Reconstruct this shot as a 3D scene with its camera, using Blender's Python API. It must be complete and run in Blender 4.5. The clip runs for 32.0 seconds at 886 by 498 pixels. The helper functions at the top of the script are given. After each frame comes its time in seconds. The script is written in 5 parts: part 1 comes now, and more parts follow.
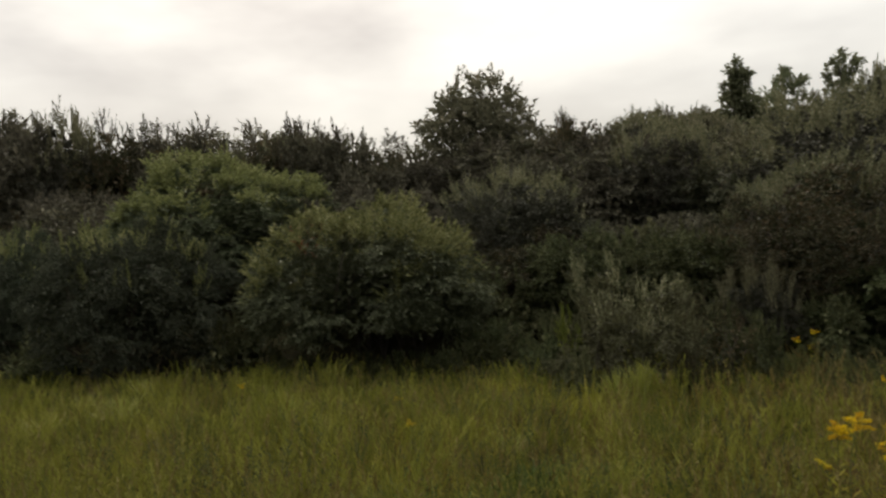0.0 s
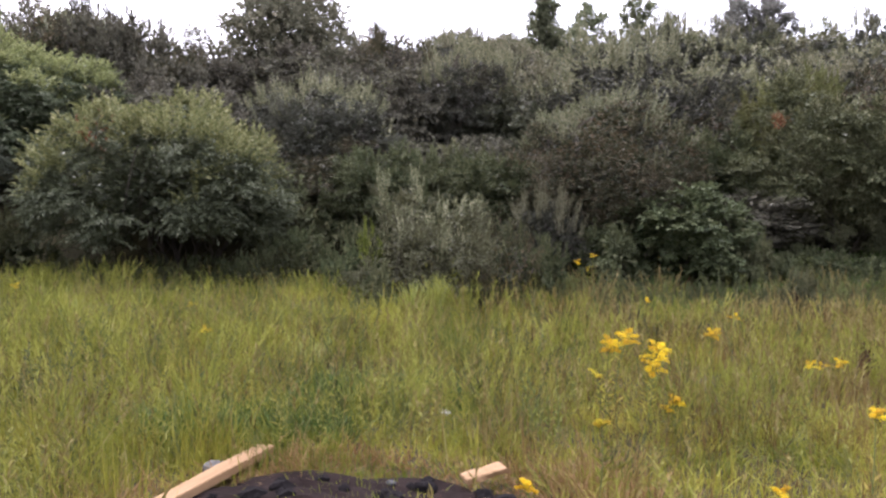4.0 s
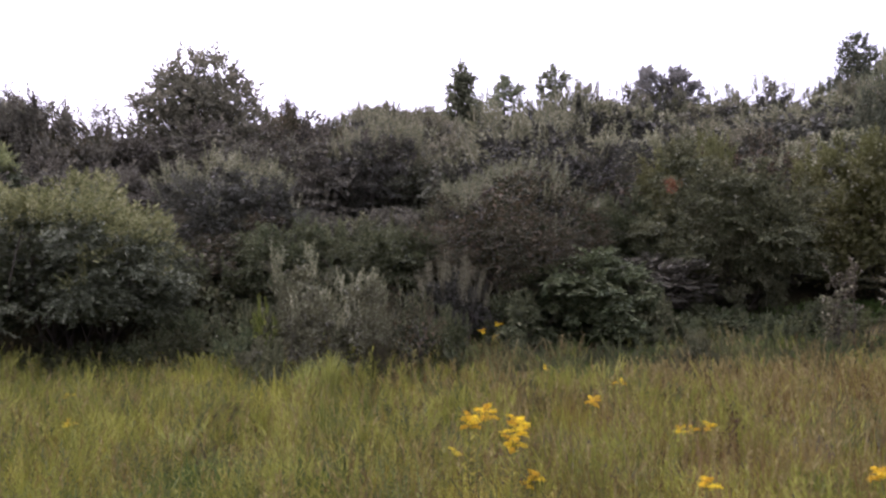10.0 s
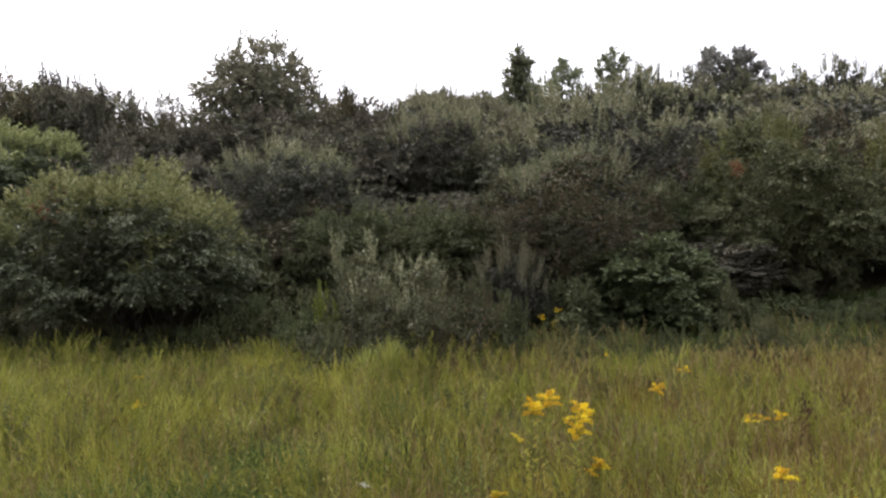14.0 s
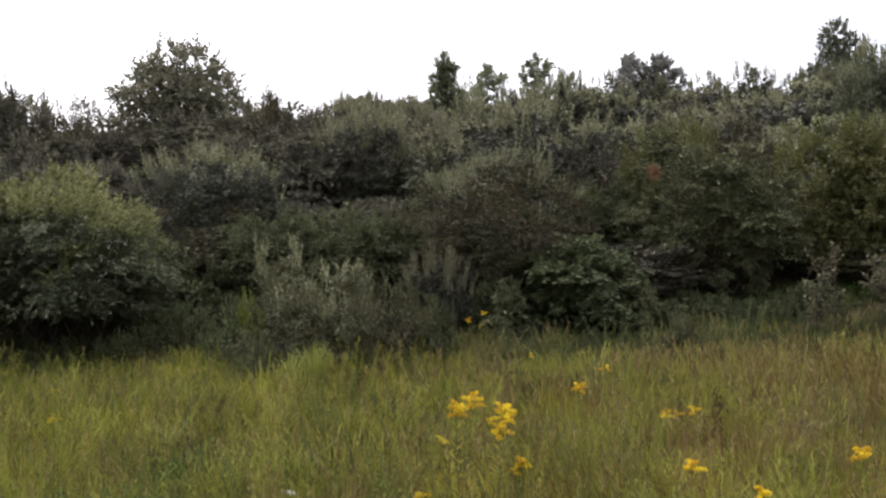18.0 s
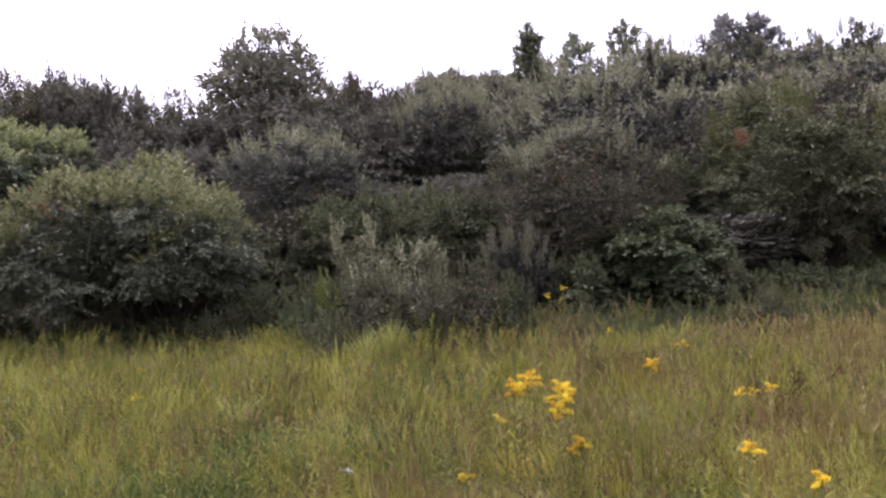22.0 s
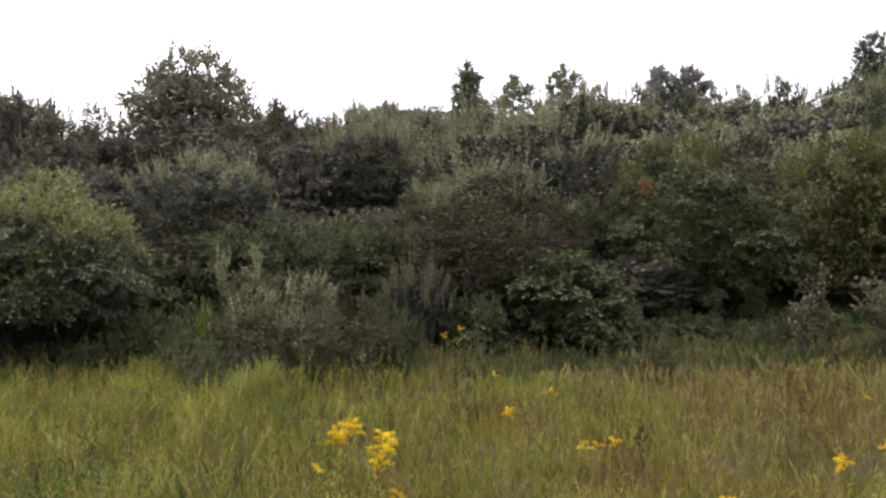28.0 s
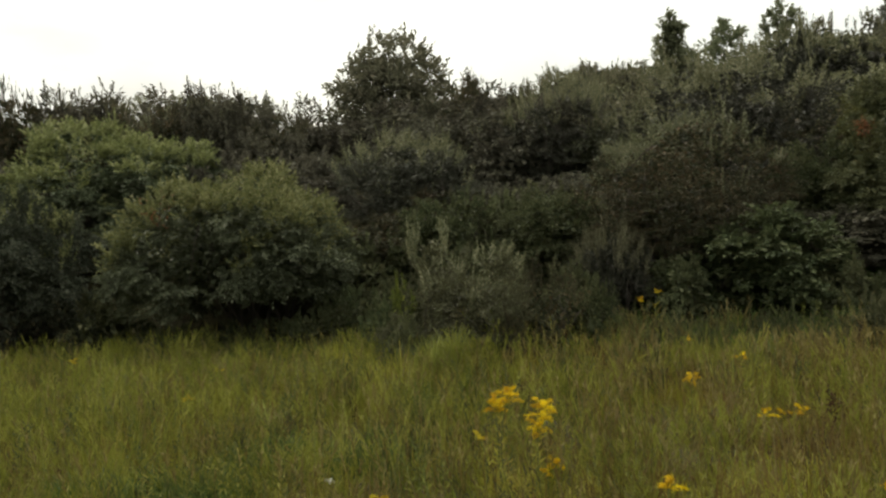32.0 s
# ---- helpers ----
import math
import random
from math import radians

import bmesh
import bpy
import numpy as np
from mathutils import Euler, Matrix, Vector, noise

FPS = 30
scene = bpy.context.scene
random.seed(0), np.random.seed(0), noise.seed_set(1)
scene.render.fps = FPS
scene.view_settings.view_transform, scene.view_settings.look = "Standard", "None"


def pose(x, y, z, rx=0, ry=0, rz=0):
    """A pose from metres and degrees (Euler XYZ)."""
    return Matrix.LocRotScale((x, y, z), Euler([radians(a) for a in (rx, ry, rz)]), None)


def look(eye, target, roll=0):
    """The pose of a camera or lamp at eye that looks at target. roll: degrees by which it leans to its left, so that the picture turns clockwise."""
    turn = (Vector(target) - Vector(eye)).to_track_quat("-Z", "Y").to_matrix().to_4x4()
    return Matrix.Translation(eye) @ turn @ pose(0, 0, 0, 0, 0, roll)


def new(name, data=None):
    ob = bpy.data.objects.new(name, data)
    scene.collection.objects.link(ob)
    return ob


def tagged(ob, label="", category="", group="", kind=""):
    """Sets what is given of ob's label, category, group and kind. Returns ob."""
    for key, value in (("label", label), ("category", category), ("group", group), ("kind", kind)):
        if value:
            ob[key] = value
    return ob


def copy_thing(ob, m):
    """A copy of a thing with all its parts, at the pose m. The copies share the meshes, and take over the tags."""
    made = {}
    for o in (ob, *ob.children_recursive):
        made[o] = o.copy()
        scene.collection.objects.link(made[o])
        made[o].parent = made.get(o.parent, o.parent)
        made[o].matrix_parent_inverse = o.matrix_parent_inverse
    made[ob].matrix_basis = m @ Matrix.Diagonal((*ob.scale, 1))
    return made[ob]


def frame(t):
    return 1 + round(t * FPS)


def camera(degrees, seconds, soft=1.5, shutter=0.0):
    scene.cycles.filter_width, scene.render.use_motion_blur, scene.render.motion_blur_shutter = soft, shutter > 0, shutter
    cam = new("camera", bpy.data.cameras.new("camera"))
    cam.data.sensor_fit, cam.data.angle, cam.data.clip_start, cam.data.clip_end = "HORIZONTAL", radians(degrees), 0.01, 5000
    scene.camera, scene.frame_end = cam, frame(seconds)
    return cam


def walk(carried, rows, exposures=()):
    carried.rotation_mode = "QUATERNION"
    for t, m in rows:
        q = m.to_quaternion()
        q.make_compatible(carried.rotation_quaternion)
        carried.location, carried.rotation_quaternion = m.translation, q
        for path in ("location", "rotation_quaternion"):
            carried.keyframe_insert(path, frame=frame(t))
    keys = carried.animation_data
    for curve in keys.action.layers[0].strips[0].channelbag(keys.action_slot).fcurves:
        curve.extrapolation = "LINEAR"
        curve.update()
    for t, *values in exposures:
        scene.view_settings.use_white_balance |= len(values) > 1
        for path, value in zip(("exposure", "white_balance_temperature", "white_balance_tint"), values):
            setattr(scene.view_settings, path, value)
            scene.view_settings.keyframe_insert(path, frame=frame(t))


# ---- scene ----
cam = camera(57.5, 32.0, soft=2.4, shutter=0.3)

# seconds, eye (x, y, z), yaw, pitch, roll in degrees
PATH = [
    (0.0, -0.442, -0.092, 1.567, 14.61, 1.66, -3.49),
    (0.5, -0.443, -0.102, 1.568, 11.07, 0.76, -2.41),
    (1.0, -0.455, -0.099, 1.581, 9.44, 0.31, -2.70),
    (1.5, -0.461, -0.100, 1.573, 9.25, -0.48, -2.56),
    (2.0, -0.458, -0.121, 1.580, 7.56, -0.09, -1.42),
    (2.5, -0.466, -0.103, 1.579, 3.98, -1.43, -0.43),
    (3.0, -0.489, -0.096, 1.564, 1.07, -3.32, -0.70),
    (3.5, -0.524, -0.097, 1.562, 0.26, -4.30, 0.89),
    (5.5, -0.326, -0.173, 1.580, 2.74, -5.88, -2.07),
    (6.0, -0.296, -0.171, 1.599, -1.13, -4.72, -2.10),
    (6.5, -0.248, -0.123, 1.595, -5.60, -2.32, -0.84),
    (7.0, -0.203, -0.060, 1.597, -7.55, -2.54, 0.11),
    (7.5, -0.154, -0.002, 1.586, -11.70, -1.48, 1.62),
    (8.0, -0.112, -0.004, 1.583, -13.45, -0.73, 1.86),
    (8.5, -0.042, -0.030, 1.587, -12.24, -1.81, 2.11),
    (9.0, 0.015, -0.072, 1.611, -10.09, -1.83, 1.46),
    (9.5, 0.035, -0.087, 1.619, -6.57, -0.56, -0.92),
    (10.0, 0.032, -0.065, 1.614, -3.93, -0.10, -1.54),
    (10.5, 0.027, -0.046, 1.619, -1.87, -1.51, -2.54),
    (11.0, 0.014, -0.029, 1.612, -1.52, -0.44, -2.27),
    (11.5, 0.016, -0.020, 1.617, -1.20, -0.24, -1.64),
    (12.0, 0.015, -0.012, 1.608, -1.13, 0.06, -1.61),
    (12.5, 0.008, -0.005, 1.601, -0.76, -0.42, -1.81),
    (13.0, 0.000, 0.000, 1.600, 0.05, -0.95, -1.89),
    (13.5, 0.001, -0.002, 1.600, 0.16, -1.15, -1.70),
    (15.5, 0.010, -0.022, 1.609, -0.87, -0.06, -2.09),
    (16.0, 0.020, -0.033, 1.604, -1.97, -0.40, -2.30),
    (16.5, 0.021, -0.048, 1.613, -3.47, -1.13, -2.34),
    (17.0, 0.034, -0.055, 1.619, -4.27, -0.44, -2.60),
    (17.5, 0.039, -0.067, 1.620, -5.04, -0.03, -2.57),
    (18.0, 0.035, -0.065, 1.606, -4.96, -0.84, -2.30),
    (18.5, 0.045, -0.081, 1.608, -3.74, -2.02, -2.35),
    (19.0, 0.051, -0.095, 1.612, -4.35, -2.18, -2.14),
    (19.5, 0.079, -0.077, 1.617, -5.62, -1.75, -1.62),
    (20.0, 0.106, -0.009, 1.602, -3.80, -0.99, -1.61),
    (20.5, 0.131, 0.043, 1.594, -2.46, -2.01, -1.75),
    (21.0, 0.151, 0.059, 1.584, -1.82, -2.75, -2.34),
    (21.5, 0.192, 0.055, 1.594, 0.55, -2.66, -4.45),
    (22.0, 0.286, 0.013, 1.602, 1.66, -2.24, -3.92),
    (22.5, 0.377, -0.036, 1.605, 1.20, -2.22, -2.63),
    (23.0, 0.450, -0.053, 1.611, -5.04, -1.52, -1.76),
    (23.5, 0.510, -0.004, 1.594, -9.76, -1.42, -1.06),
    (24.0, 0.554, 0.068, 1.604, -8.31, -1.84, -1.36),
    (24.5, 0.566, 0.104, 1.585, -7.22, -2.17, -1.11),
    (25.0, 0.612, 0.100, 1.600, -4.60, -2.46, -2.87),
    (25.5, 0.707, 0.086, 1.598, -1.76, -2.01, -3.84),
    (27.5, 0.936, 0.171, 1.613, -1.87, -0.26, -0.88),
    (28.0, 0.980, 0.184, 1.619, -2.50, -0.06, -1.17),
    (28.5, 1.059, 0.209, 1.617, -2.86, 1.04, -2.40),
    (29.0, 1.162, 0.154, 1.637, 0.03, 0.99, -3.30),
    (29.5, 1.216, 0.119, 1.631, 1.44, 0.74, -3.36),
    (30.0, 1.227, 0.123, 1.625, 0.91, 0.65, -2.15),
    (30.5, 1.226, 0.180, 1.627, 4.17, 0.75, -3.42),
    (31.0, 1.230, 0.221, 1.610, 6.92, 0.74, -4.90),
    (31.5, 1.279, 0.233, 1.610, 10.41, -0.49, -5.86),
    (32.0, 1.375, 0.221, 1.611, 12.73, -1.61, -4.75),
]

def aimed(x, y, z, yaw, pitch, roll):
    a, b = radians(yaw), radians(pitch)
    ahead = Vector((-math.sin(a) * math.cos(b), math.cos(a) * math.cos(b), math.sin(b)))
    eye = Vector((x, y, z))
    return look(eye, eye + ahead, roll)


EXPOSURES = [
    (0.0, -0.6, 7380, 10), (1.0, -0.58, 7430, 13), (2.0, -0.08, 7230, 2), (3.0, 0.56, 6830, 3), (3.5, 0.86, 6430, 14),
    (5.5, 1.68, 5480, 57), (6.0, 1.75, 5380, 67), (7.0, 1.2, 5580, 54), (8.0, 0.94, 5530, 52), (10.0, 0.7, 5930, 38),
    (13.0, 0.58, 6430, 19), (19.0, 0.47, 6430, 18), (21.0, 0.60, 6230, 21), (22.0, 0.87, 5930, 39), (25.0, 0.88, 5730, 45),
    (28.0, 0.67, 6480, 20), (29.0, 0.07, 6930, 10), (30.0, -0.03, 7180, 4), (32.0, -0.13, 7330, 4),
]
walk(cam, [(row[0], aimed(*row[1:])) for row in PATH], EXPOSURES)

# ---- light: bright overcast sky, a weak broad sun behind the cloud ahead of the camera ----
world = bpy.data.worlds.new("overcast_sky")
scene.world = world
world.use_nodes = True
wn, wl = world.node_tree.nodes, world.node_tree.links
wn.clear()
SUN_UP, SUN_TURN = radians(50), radians(-25)
sky = wn.new("ShaderNodeTexSky")
sky.sky_type, sky.sun_disc, sky.sun_elevation, sky.sun_rotation = "NISHITA", False, SUN_UP, SUN_TURN
sky.dust_density = 4.0
sky_bg = wn.new("ShaderNodeBackground")
sky_bg.inputs["Strength"].default_value = 0.05
wl.new(sky.outputs["Color"], sky_bg.inputs["Color"])
wcoord = wn.new("ShaderNodeTexCoord")
wmap = wn.new("ShaderNodeMapping")
wmap.inputs["Scale"].default_value = (1.0, 1.0, 2.6)
wnoise = wn.new("ShaderNodeTexNoise")
wnoise.inputs["Scale"].default_value, wnoise.inputs["Detail"].default_value, wnoise.inputs["Roughness"].default_value = 2.2, 5.0, 0.5
wramp = wn.new("ShaderNodeValToRGB")
wramp.color_ramp.elements[0].position, wramp.color_ramp.elements[0].color = 0.34, (0.46, 0.465, 0.48, 1)
wramp.color_ramp.elements[1].position, wramp.color_ramp.elements[1].color = 0.6, (0.92, 0.945, 0.95, 1)
cloud_bg = wn.new("ShaderNodeBackground")
# an overcast sky is about three times as bright overhead as at the horizon
wsplit = wn.new("ShaderNodeSeparateXYZ")
wup = wn.new("ShaderNodeMapRange")
wup.inputs["From Min"].default_value, wup.inputs["From Max"].default_value = 0.0, 1.0
wup.inputs["To Min"].default_value, wup.inputs["To Max"].default_value = 0.44, 4.0
wl.new(wcoord.outputs["Generated"], wsplit.inputs[0])
wl.new(wsplit.outputs["Z"], wup.inputs["Value"])
# and brighter on the side of the hidden sun than opposite it
wside = wn.new("ShaderNodeVectorMath")
wside.operation = "DOT_PRODUCT"
wside.inputs[1].default_value = (math.sin(SUN_TURN), math.cos(SUN_TURN), 0.0)
wtow = wn.new("ShaderNodeMapRange")
wtow.inputs["From Min"].default_value, wtow.inputs["From Max"].default_value = -1.0, 0.8
wtow.inputs["To Min"].default_value, wtow.inputs["To Max"].default_value = 0.42, 1.0
wmul = wn.new("ShaderNodeMath")
wmul.operation = "MULTIPLY"
wl.new(wcoord.outputs["Generated"], wside.inputs[0])
wl.new(wside.outputs["Value"], wtow.inputs["Value"])
wl.new(wup.outputs[0], wmul.inputs[0])
wl.new(wtow.outputs[0], wmul.inputs[1])
wl.new(wmul.outputs[0], cloud_bg.inputs["Strength"])
wadd = wn.new("ShaderNodeAddShader")
wout = wn.new("ShaderNodeOutputWorld")
wl.new(wcoord.outputs["Generated"], wmap.inputs["Vector"])
wl.new(wmap.outputs["Vector"], wnoise.inputs["Vector"])
wl.new(wnoise.outputs["Fac"], wramp.inputs["Fac"])
wl.new(wramp.outputs["Color"], cloud_bg.inputs["Color"])
wl.new(sky_bg.outputs[0], wadd.inputs[0])
wl.new(cloud_bg.outputs[0], wadd.inputs[1])
wl.new(wadd.outputs[0], wout.inputs["Surface"])

sun = new("sun", bpy.data.lights.new("sun", "SUN"))
sun.data.energy, sun.data.angle, sun.data.color = 0.5, radians(25), (1.0, 0.96, 0.9)
sun_dir = Vector((math.sin(SUN_TURN) * math.cos(SUN_UP), math.cos(SUN_TURN) * math.cos(SUN_UP), math.sin(SUN_UP)))
sun.matrix_world = look(sun_dir * 60, (0, 0, 0))


# ---- materials ----
def shader(name):
    m = bpy.data.materials.new(name)
    m.use_nodes = True
    n, l = m.node_tree.nodes, m.node_tree.links
    return m, n, l, n["Principled BSDF"], n["Material Output"]


def ramp(n, stops):
    r = n.new("ShaderNodeValToRGB")
    while len(r.color_ramp.elements) < len(stops):
        r.color_ramp.elements.new(0.5)
    for e, (p, c) in zip(r.color_ramp.elements, stops):
        e.position, e.color = p, (*c, 1)
    return r


def leaf_material(name, stops, see_through=0.24, rough=0.5, patch=0.3, patch_scale=1.6, shine=0.2):
    """Leaves: a tint for each leaf, a slower drift over the crown, and one for each plant."""
    m, n, l, bsdf, out = shader(name)
    geo = n.new("ShaderNodeNewGeometry")
    info = n.new("ShaderNodeObjectInfo")
    noise_tex = n.new("ShaderNodeTexNoise")
    noise_tex.inputs["Scale"].default_value, noise_tex.inputs["Detail"].default_value, noise_tex.inputs["Roughness"].default_value = patch_scale, 4, 0.68
    l.new(geo.outputs["Position"], noise_tex.inputs["Vector"])
    mix = n.new("ShaderNodeMix")
    mix.inputs[0].default_value = patch
    l.new(geo.outputs["Random Per Island"], mix.inputs[2])
    drift = n.new("ShaderNodeMapRange")
    drift.inputs["From Min"].default_value, drift.inputs["From Max"].default_value = 0.36, 0.64
    l.new(noise_tex.outputs["Fac"], drift.inputs["Value"])
    l.new(drift.outputs[0], mix.inputs[3])
    r = ramp(n, stops)
    l.new(mix.outputs[0], r.inputs["Fac"])
    hsv = n.new("ShaderNodeHueSaturation")
    hue = n.new("ShaderNodeMapRange")
    hue.inputs["To Min"].default_value, hue.inputs["To Max"].default_value = 0.485, 0.515
    val = n.new("ShaderNodeMapRange")
    val.inputs["To Min"].default_value, val.inputs["To Max"].default_value = 0.8, 1.2
    l.new(info.outputs["Random"], hue.inputs["Value"])
    l.new(info.outputs["Random"], val.inputs["Value"])
    l.new(hue.outputs[0], hsv.inputs["Hue"])
    l.new(val.outputs[0], hsv.inputs["Value"])
    l.new(r.outputs["Color"], hsv.inputs["Color"])
    l.new(hsv.outputs["Color"], bsdf.inputs["Base Color"])
    bsdf.inputs["Roughness"].default_value = rough
    bsdf.inputs["Specular IOR Level"].default_value = shine
    trans = n.new("ShaderNodeBsdfTranslucent")
    l.new(hsv.outputs["Color"], trans.inputs["Color"])
    both = n.new("ShaderNodeMixShader")
    both.inputs[0].default_value = see_through
    l.new(bsdf.outputs[0], both.inputs[1])
    l.new(trans.outputs[0], both.inputs[2])
    l.new(both.outputs[0], out.inputs["Surface"])
    return m


def rough_material(name, stops, scale=8.0, rough=0.85, bump=0.4, stretch=(1, 1, 1), fine=40.0, shine=0.3):
    """Bark, timber, soil and stone: two scales of noise in colour, and a bump."""
    m, n, l, bsdf, out = shader(name)
    coord = n.new("ShaderNodeTexCoord")
    mapping = n.new("ShaderNodeMapping")
    mapping.inputs["Scale"].default_value = stretch
    l.new(coord.outputs["Object"], mapping.inputs["Vector"])
    coarse = n.new("ShaderNodeTexNoise")
    coarse.inputs["Scale"].default_value, coarse.inputs["Detail"].default_value = scale, 6
    grain = n.new("ShaderNodeTexNoise")
    grain.inputs["Scale"].default_value, grain.inputs["Detail"].default_value = fine, 4
    mix = n.new("ShaderNodeMix")
    mix.inputs[0].default_value = 0.4
    l.new(mapping.outputs[0], coarse.inputs["Vector"])
    l.new(mapping.outputs[0], grain.inputs["Vector"])
    l.new(coarse.outputs["Fac"], mix.inputs[2])
    l.new(grain.outputs["Fac"], mix.inputs[3])
    r = ramp(n, stops)
    l.new(mix.outputs[0], r.inputs["Fac"])
    l.new(r.outputs["Color"], bsdf.inputs["Base Color"])
    b = n.new("ShaderNodeBump")
    b.inputs["Strength"].default_value, b.inputs["Distance"].default_value = bump, 0.02
    l.new(mix.outputs[0], b.inputs["Height"])
    l.new(b.outputs[0], bsdf.inputs["Normal"])
    bsdf.inputs["Roughness"].default_value = rough
    bsdf.inputs["Specular IOR Level"].default_value = shine
    return m


